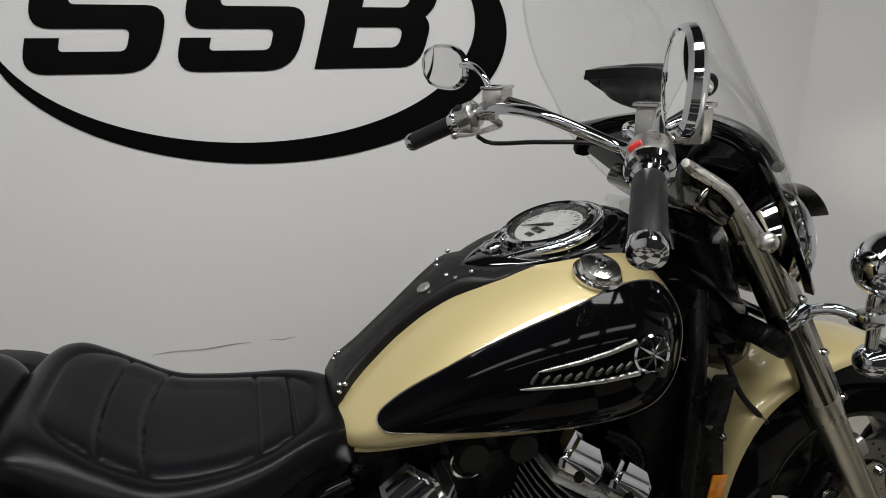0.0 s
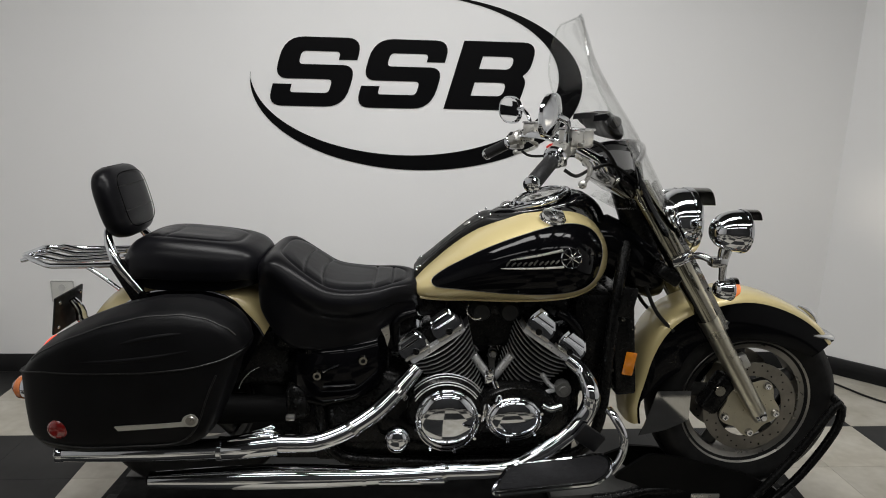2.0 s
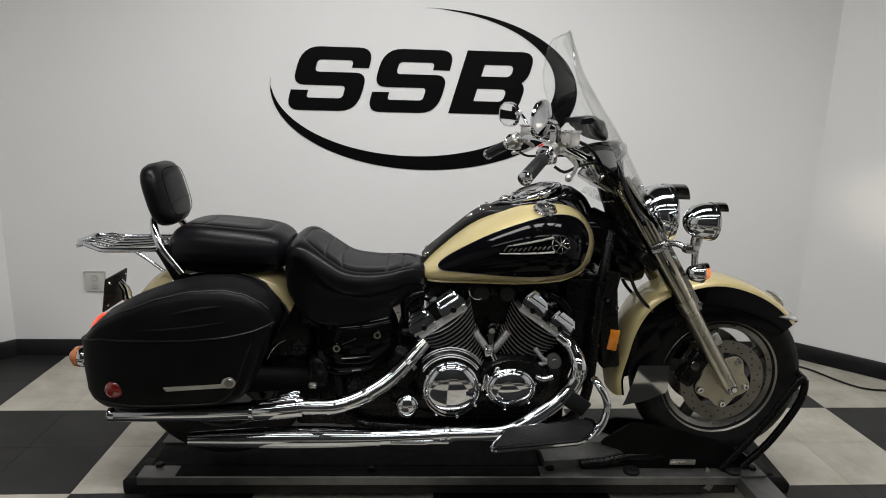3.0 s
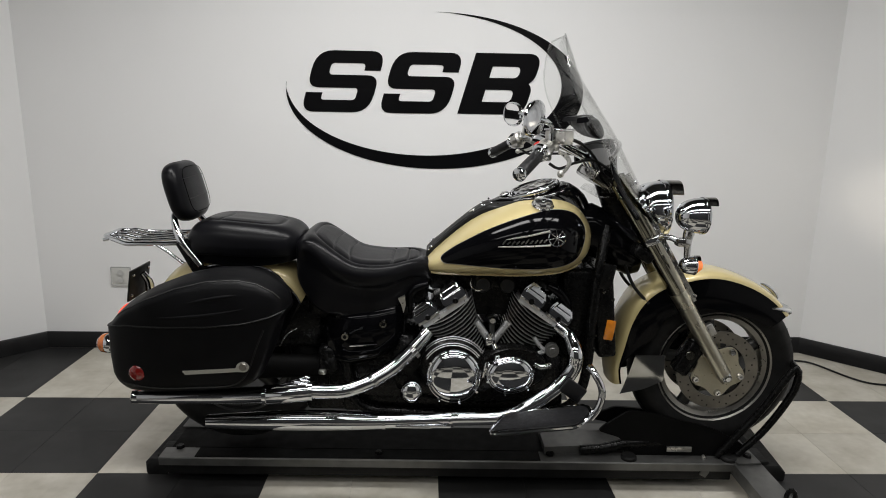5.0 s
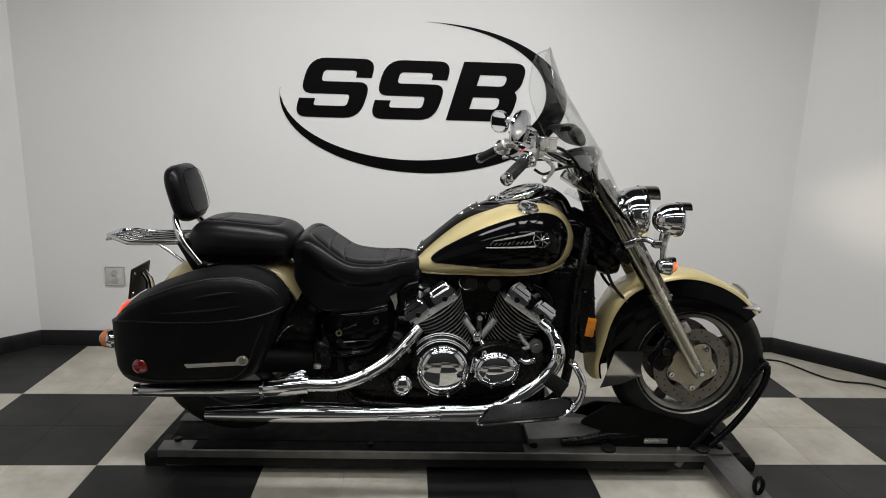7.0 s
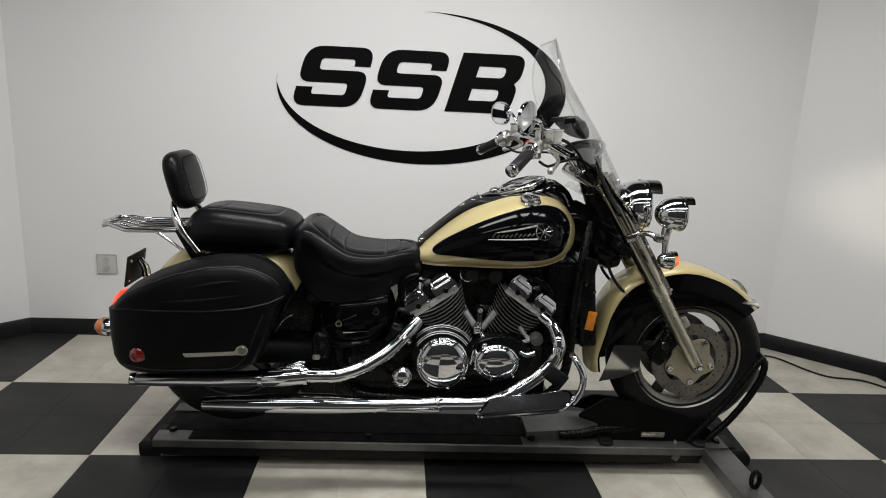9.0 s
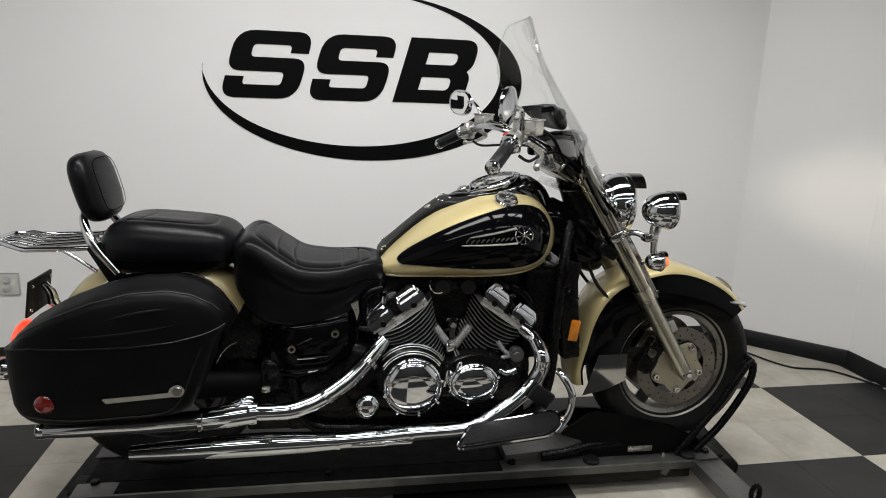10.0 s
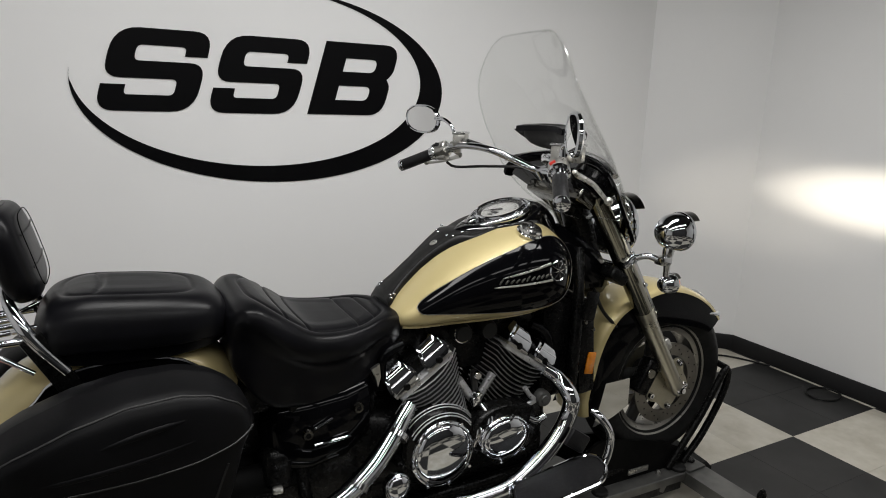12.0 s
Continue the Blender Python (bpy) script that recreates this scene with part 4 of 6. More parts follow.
def seat_body(name, stations, n, label, seams, span, half_u, pull=1.0):
    """Stations: x, crown z, roll z, lower z, half width at the roll, half width at the foot. Seams pull the cushion in: cross seams
    as (x, bend), and one round the panel that covers span along x and half_u of the width."""
    bm = nb()
    rings = []
    for x, zt, zr, zb, w, wb in spline(stations, n):
        zt, zr, zb = zt - 0.008, zr - 0.006, zb - 0.006
        deep = zt - zr
        half = [(0.0, zt), (0.45 * w, zt - 0.02 * deep), (0.68 * w, zt - 0.10 * deep), (0.84 * w, zt - 0.30 * deep), (0.95 * w, zt - 0.64 * deep), (1.0 * w, zr - 0.010), (0.995 * w, zr - 0.028), (0.96 * w, zr - 0.048), (0.3 * w + 0.67 * wb, zr * 0.6 + zb * 0.4), (wb, zr * 0.25 + zb * 0.75), (wb * 0.93, zb), (0.0, zb)]
        half = spline(half, 96)
        pulled = []
        for k, (y, z) in enumerate(half):
            if k < 48:
                u = y / max(w, 0.02)
                fx = (x - (span[0] + span[1]) / 2) / ((span[1] - span[0]) / 2)
                rim = ((abs(fx) ** 4 + abs(u / half_u) ** 4) ** 0.25 - 1) * half_u * w
                inside = rim < 0.002
                across = min([abs(x - sx - bend * u * u) for sx, bend in seams if inside] + [1.0])
                z -= pull * 0.003 * math.exp(-(across / 0.003) ** 2)
                d = min(abs(rim), across)
                z -= pull * 0.0046 * math.exp(-(d / 0.0038) ** 2) + pull * 0.0016 * math.exp(-(d / 0.014) ** 2)
                z += pull * 0.0028 * max(0.0, 1 - abs(rim + 0.03) / 0.03) if inside else pull * 0.003 * math.exp(-((rim - 0.022) / 0.017) ** 2)
            pulled.append((y, z))
        rings.append([(x, -y, z) for y, z in pulled] + [(x, y, z) for y, z in pulled[-2:0:-1]])
    loft(bm, rings)
    return part(name, bm, LEATHER, bike, label, angle=80)


SEAT = [(-0.538, 1.022, 1.002, 0.985, 0.09, 0.09), (-0.530, 1.038, 1.018, 0.90, 0.150, 0.15), (-0.50, 1.060, 1.035, 0.845, 0.185, 0.172), (-0.465, 1.062, 1.028, 0.80, 0.198, 0.182), (-0.425, 1.044, 0.995, 0.775, 0.205, 0.185), (-0.38, 1.015, 0.965, 0.767, 0.208, 0.18), (-0.32, 0.977, 0.941, 0.757, 0.205, 0.178), (-0.25, 0.966, 0.934, 0.760, 0.195, 0.17), (-0.18, 0.965, 0.940, 0.785, 0.172, 0.15), (-0.12, 0.970, 0.952, 0.840, 0.140, 0.125), (-0.08, 0.970, 0.950, 0.865, 0.118, 0.11), (-0.05, 0.962, 0.940, 0.880, 0.100, 0.095), (-0.032, 0.945, 0.925, 0.900, 0.08, 0.07)]
seat = seat_body("rider_seat", SEAT, 220, "black vinyl rider seat with stitched panels", ((-0.402, 0.02), (-0.35, 0.03), (-0.185, 0.0), (-0.128, 0.0)), (-0.475, -0.085), 0.78, 0.85)
PILLION = [(-0.948, 1.025, 1.005, 0.985, 0.07, 0.06), (-0.938, 1.056, 1.018, 0.968, 0.118, 0.10), (-0.905, 1.092, 1.030, 0.952, 0.152, 0.125), (-0.84, 1.110, 1.034, 0.942, 0.168, 0.135), (-0.74, 1.106, 1.030, 0.938, 0.173, 0.138), (-0.64, 1.095, 1.028, 0.941, 0.168, 0.135), (-0.57, 1.080, 1.028, 0.952, 0.150, 0.122), (-0.535, 1.058, 1.022, 0.966, 0.116, 0.10), (-0.523, 1.035, 1.010, 0.985, 0.07, 0.06)]
pillion = seat_body("pillion_seat", PILLION, 130, "black vinyl pillion seat with stitched panels", ((-0.80, -0.06),), (-0.885, -0.60), 0.60, 0.55)


# backrest
bm = nb()
BR = pose(-0.972, 0, 1.192, 0, -14, 0)
rings = []
for k in range(31):
    t = math.sin(math.pi / 2 * (-1 + 2 * k / 30))
    sc = (1 - abs(t) ** 3.2) ** 0.42 if abs(t) < 1 else 0.12
    sc = max(sc, 0.25)
    rings.append([BR @ Vector((0.043 * sc ** 0.7 * math.copysign(abs(math.cos(a)) ** 0.68, math.cos(a)), 0.138 * sc ** 0.6 * math.copysign(abs(math.sin(a)) ** 0.72, math.sin(a)), 0.110 * t)) for a in (2 * math.pi * j / 28 for j in range(28))])
loft(bm, rings)
backrest = part("backrest", bm, LEATHER, bike, "padded black backrest", angle=70)
for zz in (0.045, -0.03):
    bm = nb()
    tube(bm, [BR @ Vector((0.0435 - 0.005 * u * u, 0.10 * u, zz)) for u in np.linspace(-1, 1, 11)], 0.0015, 5)
    part("seam", bm, PLASTIC, backrest)
bm = nb()
tube(bm, [BR @ Vector((0.042 - 0.002 * abs(math.sin(a)), 0.10 * math.copysign(abs(math.cos(a)) ** 0.5, math.cos(a)), 0.085 * math.copysign(abs(math.sin(a)) ** 0.5, math.sin(a)))) for a in (2 * math.pi * k / 40 for k in range(40))], 0.0011, 6, closed=True)
part("panel_seam", bm, CREASE, backrest)
for s in (-1, 1):
    bm = nb()
    tube(bm, [(-0.992, s * 0.05, 1.13), (-0.985, s * 0.10, 1.10), (-0.960, s * 0.135, 1.05), (-0.938, s * 0.14, 1.01), (-0.882, s * 0.142, 0.935)], [0.010, 0.012, 0.0145, 0.0145, 0.012], 14, n=20)
    part("sissy_bar", bm, CHROME, bike, "chrome backrest upright")
    bm = nb()
    box(bm, (-0.908, s * 0.143, 0.952), (0.050, 0.012, 0.17), 0.006, (0, -28, 0))
    part("sissy_bracket", bm, ENGINE, bike)
rack = nb()
tube(rack, [(-0.96, -0.120, 1.012), (-1.05, -0.120, 1.008), (-1.15, -0.120, 1.006), (-1.165, -0.117, 1.007), (-1.250, -0.068, 1.020), (-1.263, -0.055, 1.022), (-1.263, 0.055, 1.022), (-1.250, 0.068, 1.020), (-1.165, 0.117, 1.007), (-1.15, 0.120, 1.006), (-1.05, 0.120, 1.008), (-0.96, 0.120, 1.012)], 0.0085, 12)
rack = part("luggage_rack", rack, CHROME, bike, "chrome tubular luggage rack")
for y in (-0.075, -0.025, 0.025, 0.075):
    bm = nb()
    tube(bm, [(-0.99, y, 1.020), (-1.10, y, 1.010), (-1.15, y, 1.010), (-1.20, y, 1.022), (-1.21, y, 1.023), (-1.262, y, 1.010)], 0.0065, 10)
    part("rail", bm, CHROME, rack)
for s in (-1, 1):
    bm = nb()
    tube(bm, [(-1.045, s * 0.12, 1.004), (-1.0, s * 0.13, 0.978), (-0.945, s * 0.14, 0.940)], 0.006, 10, n=10)
    part("stay", bm, CHROME, rack)
    bm = nb()
    tube(bm, [(-0.985, s * 0.08, 1.022), (-0.94, s * 0.10, 1.035), (-0.90, s * 0.10, 1.03)], 0.006, 10, n=10)
    part("stay", bm, CHROME, rack)

# licence plate holder
bm = nb()
box(bm, (-1.180, 0.0, 0.832), (0.008, 0.17, 0.122), 0.003, (0, 9, 0))
holder = part("plate_holder", bm, PLASTIC, bike, "black number plate holder seen from its back")
for y in (-0.065, 0.065):
    for z in (0.792, 0.872):
        bm = nb()
        ball(bm, (-1.175 + (z - 0.832) * 0.16, y, z), (0.006, 0.006, 0.006), u=10, v=6)
        part("bolt", bm, CHROME, holder)
bm = nb()
tube(bm, [(-1.158, -0.01, 0.868), (-1.140, 0, 0.83), (-1.138, 0, 0.80), (-1.10, 0, 0.765)], [0.012, 0.016, 0.018, 0.012], 10, n=8)
part("bracket", bm, CHROME, holder)

# ---- saddlebags ----
TOPS = [(-1.118, 0.775), (-1.10, 0.812), (-1.047, 0.862), (-0.967, 0.908), (-0.868, 0.948), (-0.77, 0.971), (-0.673, 0.974), (-0.606, 0.958), (-0.556, 0.926), (-0.528, 0.890), (-0.518, 0.860)]
SEAMS = [(-1.12, 0.786), (-1.035, 0.803), (-0.92, 0.803), (-0.766, 0.806), (-0.65, 0.816), (-0.57, 0.831), (-0.518, 0.848)]
BOTS = [(-1.122, 0.66), (-1.112, 0.605), (-1.090, 0.572), (-1.05, 0.552), (-0.98, 0.548), (-0.788, 0.558), (-0.665, 0.570), (-0.625, 0.592), (-0.588, 0.67), (-0.55, 0.79), (-0.518, 0.835)]


def along(rows, x):
    return float(np.interp(x, [r[0] for r in rows], [r[1] for r in rows]))


def bag_out(x, z):
    """How far out from the middle of the bag its side lies."""
    f = (x + 0.82) / 0.308
    w = 0.118 * max(0.0, 1 - abs(f) ** 3.2) ** 0.4 + 0.012
    top, bot = along(TOPS, x), along(BOTS, x)
    v = (z - (0.74)) / (0.26)
    return w * max(0.02, 1 - abs(v) ** 3.6) ** 0.42


def bag(s):
    yc = s * 0.318
    made = None
    for nm, lo, hi, grow, lab in (("saddlebag", BOTS, SEAMS, 0.0, "black leather-covered hard saddlebag"), ("lid", SEAMS, TOPS, 0.004, "black moulded lid")):
        bm = nb()
        rings = []
        for x in np.linspace(-1.12, -0.518, 40):
            a, b = along(lo, x) + (0.002 if nm == "lid" else 0), along(hi, x)
            b = max(b, a + 0.002)
            zs = [a + (b - a) * k / 14 for k in range(15)]
            side = [(bag_out(x, z) + grow, z) for z in zs]
            top_round = [(o * math.sqrt(max(0.0, 1 - max(0, (z - (b - 0.035)) / 0.035) ** 2)) if nm == "lid" else o * math.sqrt(max(0.03, 1 - max(0, ((a + 0.03) - z) / 0.03) ** 2)), z) for o, z in side]
            rings.append([(x, yc - o, z) for o, z in top_round] + [(x, yc + o, z) for o, z in top_round[::-1]])
        loft(bm, rings)
        ob = part(nm, bm, BAGSKIN, made or bike, lab, angle=55)
        made = made or ob
    bm = nb()
    tube(bm, [(x, yc + s * (bag_out(x, along(SEAMS, x)) + 0.003), along(SEAMS, x)) for x in np.linspace(-1.11, -0.525, 40)], 0.0028, 6)
    part("piping", bm, PIPING, made)
    for x0, x1, z0, z1, bow in ((-0.845, -0.645, 0.878, 0.910, 0.004), (-0.97, -0.605, 0.832, 0.872, -0.010)):
        bm = nb()
        pts = []
        for f in np.linspace(0, 1, 16):
            x, z = x0 + (x1 - x0) * f, z0 + (z1 - z0) * f + bow * math.sin(math.pi * f)
            pts.append((x, yc + s * (bag_out(x, z) + 0.0025), z))
        tube(bm, [(x, y - s * 0.004, z) for x, y, z in pts], [0.0085 * max(0.25, math.sin(math.pi * f) ** 0.4) for f in np.linspace(0, 1, 16)], 10)
        part("rib", bm, BAGSKIN, made)
    pts = []
    for f in np.linspace(0, 1, 30):
        x = -1.07 + 0.53 * f
        z = along(TOPS, x) - 0.016 - 0.006 * math.sin(math.pi * f)
        o = bag_out(x, z) + 0.004
        o *= math.sqrt(max(0.0, 1 - max(0, (z - (along(TOPS, x) - 0.035)) / 0.035) ** 2))
        pts.append((x, yc + s * (o + 0.001), z))
    bm = nb()
    tube(bm, pts, 0.0022, 6)
    part("stitch_line", bm, STITCH, made)
    low_edge = spline([(-1.07, 0.598), (-0.95, 0.586), (-0.80, 0.592), (-0.69, 0.602), (-0.645, 0.64), (-0.607, 0.74), (-0.586, 0.79)], 40)
    bm = nb()
    tube(bm, [(x, yc + s * (bag_out(x, z) + 0.0005), z) for x, z in low_edge], 0.0028, 6)
    part("edge_piping", bm, PIPING, made)
    bm = nb()
    c = Vector((-1.006, yc + s * (bag_out(-1.006, 0.638) + 0.001), 0.638))
    lathe(bm, [(0, 0.007), (0.018, 0.006), (0.026, 0.002), (0.028, -0.002)], c, (0.0, s, 0), 28)
    part("reflector", bm, RED, made, "round red reflector")
    bm = nb()
    prof = rounded([(-0.842, 0.641, 0.003), (-0.67, 0.652, 0.0), (-0.642, 0.649, 0.010), (-0.632, 0.668, 0.010), (-0.648, 0.688, 0.010), (-0.672, 0.680, 0.008), (-0.677, 0.664, 0.004), (-0.852, 0.654, 0.003)], 4)
    plate(bm, [Vector((p.x, yc + s * (bag_out(p.x, p.y) + 0.001), p.y)) for p in prof], Y * s * 0.004)
    part("latch_strip", bm, ALUSTRIP, made, "dull metal latch strip")
    bm = nb()
    lathe(bm, [(0.0, 0.004), (0.012, 0.004), (0.014, 0)], (-0.654, yc + s * (bag_out(-0.654, 0.668) + 0.004), 0.668), (0, s, 0), 20)
    part("lock", bm, EMBLEM, made)
    return made


bag(-1)
bag(1)
for s in (-1, 1):
    bm = nb()
    tube(bm, [(-0.520, s * 0.22, 0.726), (-0.545, s * 0.22, 0.714), (-0.568, s * 0.22, 0.690), (-0.587, s * 0.22, 0.655)], [0.002, 0.0035, 0.0035, 0.002], 10, n=14)
    part("bag_stay", bm, DIMCHROME, bike, "thin bright stay ahead of the saddlebag")

# ---- handlebar and controls ----
BY = 0.042  # the bars stand this far over to the left, as the machine leans
HALF = [(0.318, 0.355, 1.380), (0.350, 0.300, 1.403), (0.385, 0.215, 1.408), (0.420, 0.150, 1.398), (0.475, 0.105, 1.372), (0.530, 0.065, 1.345), (0.545, 0.03, 1.34)]
bm = nb()
tube(bm, [(x, BY - y, z) for x, y, z in HALF] + [(x, BY + y, z) for x, y, z in HALF[::-1]], 0.0127, 14, n=70)
handlebar = part("handlebar", bm, CHROME, bike, "chrome handlebar with black grips")
for s in (-1, 1):
    P0, P1 = Vector((0.228, BY + s * 0.494, 1.316)), Vector((0.306, BY + s * 0.375, 1.373))
    d = (P1 - P0).normalized()
    bm = nb()
    tube(bm, [P0 + d * 0.012, P0 + d * 0.02, P1 - d * 0.02, P1 - d * 0.012], [0.0200, 0.0212, 0.0208, 0.0190], 20)
    grip = part("grip", bm, GRIP, handlebar, "black rubber grip with a chrome end")
    bm = nb()
    lathe(bm, [(0, -0.012), (0.013, -0.0115), (0.0165, -0.009), (0.0215, -0.006), (0.0225, 0.0), (0.0215, 0.010), (0.018, 0.014)], P0 + d * 0.003, d, 24)
    part("end_cap", bm, CHROME, grip, "chrome grip end")
    bm = nb()
    lathe(bm, [(0.020, -0.016), (0.024, -0.012), (0.024, 0.0), (0.030, 0.002), (0.032, 0.012), (0.028, 0.016)], P1, d, 24)
    part("collar", bm, CHROME, grip)
    # switch housing
    H0 = P1 + d * 0.036
    bm = nb()
    tube(bm, [H0 - d * 0.022, H0 - d * 0.018, H0 + d * 0.02, H0 + d * 0.026], [0.026, 0.031, 0.030, 0.022], 16)
    box(bm, H0 + Vector((0.0, 0, -0.022)), (0.045, 0.04, 0.03), 0.008, (0, 0, s * 38))
    housing = part("switch_housing", bm, ALU, handlebar, "polished metal switch housing")
    bm = nb()
    box(bm, H0 + Vector((-0.022, 0, 0.018)), (0.018, 0.022, 0.010), 0.003, (0, -35, s * 38))
    part("switch", bm, REDPLASTIC if s < 0 else PLASTIC, housing, "red stop switch" if s < 0 else "")
    bm = nb()
    box(bm, H0 + Vector((-0.026, s * 0.004, -0.012)), (0.012, 0.018, 0.014), 0.003, (0, 0, s * 38))
    part("button", bm, PLASTIC, housing)
    # master cylinder, clamp and lever
    M0 = H0 + d * 0.045 + Vector((0.032, 0, 0.022))
    bm = nb()
    box(bm, M0, (0.046, 0.090, 0.046), 0.006, (0, 0, -s * 38), 2)
    box(bm, M0 + Vector((-0.02, 0, -0.026)), (0.04, 0.03, 0.04), 0.006, (0, 0, -s * 38), 2)
    master = part("master_cylinder", bm, ALU, handlebar, "polished fluid reservoir")
    bm = nb()
    box(bm, M0 + Vector((0, 0, 0.025)), (0.050, 0.096, 0.007), 0.002, (0, 0, -s * 38))
    part("cap", bm, DIMCHROME, master)
    bm = nb()
    lathe(bm, [(0, 0.003), (0.007, 0.003), (0.008, 0)], M0 + Vector((-0.012, -0.012, -0.002)), (-0.78, -s * 0.62, 0), 16)
    part("sight_glass", bm, PLASTIC, master)
    bm = nb()
    L0 = H0 + Vector((0.050, s * 0.004, -0.006))
    tube(bm, [L0, L0 + Vector((0.022, s * -0.01, -0.012)), Vector((0.400, BY + s * 0.40, 1.352)), Vector((0.382, BY + s * 0.455, 1.336)), Vector((0.362, BY + s * 0.50, 1.326)), Vector((0.352, BY + s * 0.522, 1.324))], [0.006, 0.0085, 0.0072, 0.006, 0.0052, 0.006], 10, n=26)
    lever = part("lever", bm, ALU, handlebar, "satin metal hand lever")
    bm = nb()
    ball(bm, (0.349, BY + s * 0.527, 1.324), (0.011, 0.011, 0.011), u=14, v=10)
    part("ball_end", bm, ALU, lever)
    # mirror
    C = Vector((0.268, -0.424, 1.487)) if s < 0 else Vector((0.314, 0.546, 1.492))
    N = Vector((-0.891, 0.454, 0.03) if s < 0 else (-0.93, -0.36, 0.03)).normalized()
    side = N.cross(Vector((0, 0, 1))).normalized()
    up = side.cross(N)
    a1, a2, h1, h2 = (side, up, 0.084, 0.055) if s < 0 else (side, up, 0.086, 0.052)
    cone = 1.15 if s < 0 else 1.0
    bm = nb()
    rings = []
    for f, h in ((0.86, 0.002), (0.93, 0.005), (1.01, 0.001), (1.03, -0.006), (0.99, -0.009), (0.84, -0.0125), (0.60, -0.0175), (0.25, -0.022)):
        rings.append([C + N * (h * cone if h < 0 else h) + a1 * (h1 * f * math.copysign(abs(math.cos(a)) ** 0.85, math.cos(a))) + a2 * (h2 * f * math.copysign(abs(math.sin(a)) ** 0.85, math.sin(a)) + 0.006 * math.cos(a) * f) for a in (2 * math.pi * k / 36 for k in range(36))])
    loft(bm, rings, caps=True)
    mir = part("mirror", bm, CHROME, handlebar, "oval chrome mirror")
    bm = nb()
    rings = [[C + N * h + a1 * (h1 * f * math.copysign(abs(math.cos(a)) ** 0.85, math.cos(a))) + a2 * (h2 * f * math.copysign(abs(math.sin(a)) ** 0.85, math.sin(a)) + 0.006 * math.cos(a) * f) for a in (2 * math.pi * k / 36 for k in range(36))] for f, h in ((0.87, 0.0010), (0.87, 0.0026), (0.45, 0.0030))]
    loft(bm, rings)
    part("mirror_glass", bm, MIRROR, mir)
    bm = nb()
    B = H0 + d * 0.03 + Vector((0.012, 0, 0.035))
    if s < 0:
        way = [B - Vector((0, 0, 0.02)), B + Vector((0, 0, 0.012)), B.lerp(C, 0.45) + Vector((0.022, -0.004, 0.008)), B.lerp(C, 0.8) + Vector((0.026, -0.016, 0.002)), C - N * 0.020]
        tube(bm, way, [0.010, 0.008, 0.0075, 0.009, 0.008], 12, n=24)
    else:
        tube(bm, [(0.375, 0.387, 1.405), (0.372, 0.386, 1.44), (0.362, 0.396, 1.472), (0.352, 0.428, 1.492), (0.345, 0.466, 1.497), (0.338, 0.485, 1.496)], [0.009, 0.0075, 0.007, 0.0075, 0.009, 0.006], 12, n=26)
    part("mirror_stem", bm, CHROME, mir)
    # hoses
    bm = nb()
    tube(bm, [M0 + Vector((0.02, 0, 0)), M0 + Vector((0.08, -s * 0.03, -0.02)), (0.56, BY + s * 0.12, 1.33), (0.62, s * 0.08, 1.22)], 0.006, 8, n=20)
    part("hose", bm, PLASTIC, handlebar)
    bm = nb()
    tube(bm, [H0 + Vector((0.02, 0, -0.045)), H0 + Vector((0.05, 0, -0.062)), (0.45, BY + s * 0.24, 1.335), (0.55, BY + s * 0.13, 1.335), (0.64, s * 0.08, 1.28)], 0.005, 8, n=22)
    part("cable", bm, PLASTIC, handlebar)
for s in (-1, 1):
    bm = nb()
    tube(bm, [(0.585, BY + s * 0.04, 1.28), (0.56, BY + s * 0.04, 1.32), (0.545, BY + s * 0.04, 1.345)], [0.02, 0.019, 0.021], 14)
    part("riser", bm, CHROME, handlebar)

# ---- windshield ----
WS = spline([(0.412, 1.777, 0.125), (0.419, 1.767, 0.165), (0.439, 1.718, 0.225), (0.472, 1.640, 0.275), (0.545, 1.530, 0.312), (0.606, 1.445, 0.322), (0.652, 1.365, 0.322), (0.713, 1.260, 0.285), (0.755, 1.175, 0.20), (0.780, 1.12, 0.145), (0.803, 1.07, 0.12)], 40)


def shield(f, u):
    i = f * (len(WS) - 1)
    a, b, k = WS[int(i)], WS[min(int(i) + 1, len(WS) - 1)], i - int(i)
    x, z, w = (a[j] + (b[j] - a[j]) * k for j in range(3))
    back = 0.062 * (w * u / 0.25) ** 2
    return Vector((x + 0.016 - back, 0.025 + w * u, z - 0.02 * (w * u / 0.25) ** 2))


bm = nb()
loft(bm, [[shield(f, u) for u in np.linspace(-1, 1, 25)] for f in np.linspace(0, 1, 36)], caps=False, closed=False)
bmesh.ops.recalc_face_normals(bm, faces=bm.faces[:])
bmesh.ops.solidify(bm, geom=bm.faces[:], thickness=0.004)
windshield = part("windshield", bm, PLEXI, bike, "clear acrylic windshield", angle=60)
windshield.visible_shadow = False
bm = nb()
rim = [shield(f, -1) for f in np.linspace(0.98, 0, 30)] + [shield(0, u) for u in np.linspace(-0.9, 0.9, 10)] + [shield(f, 1) for f in np.linspace(0, 0.98, 30)]
tube(bm, rim, 0.0032, 6)
edge_ob = part("polished_edge", bm, EDGEGLASS, windshield, "polished acrylic edge")
edge_ob.visible_shadow = False
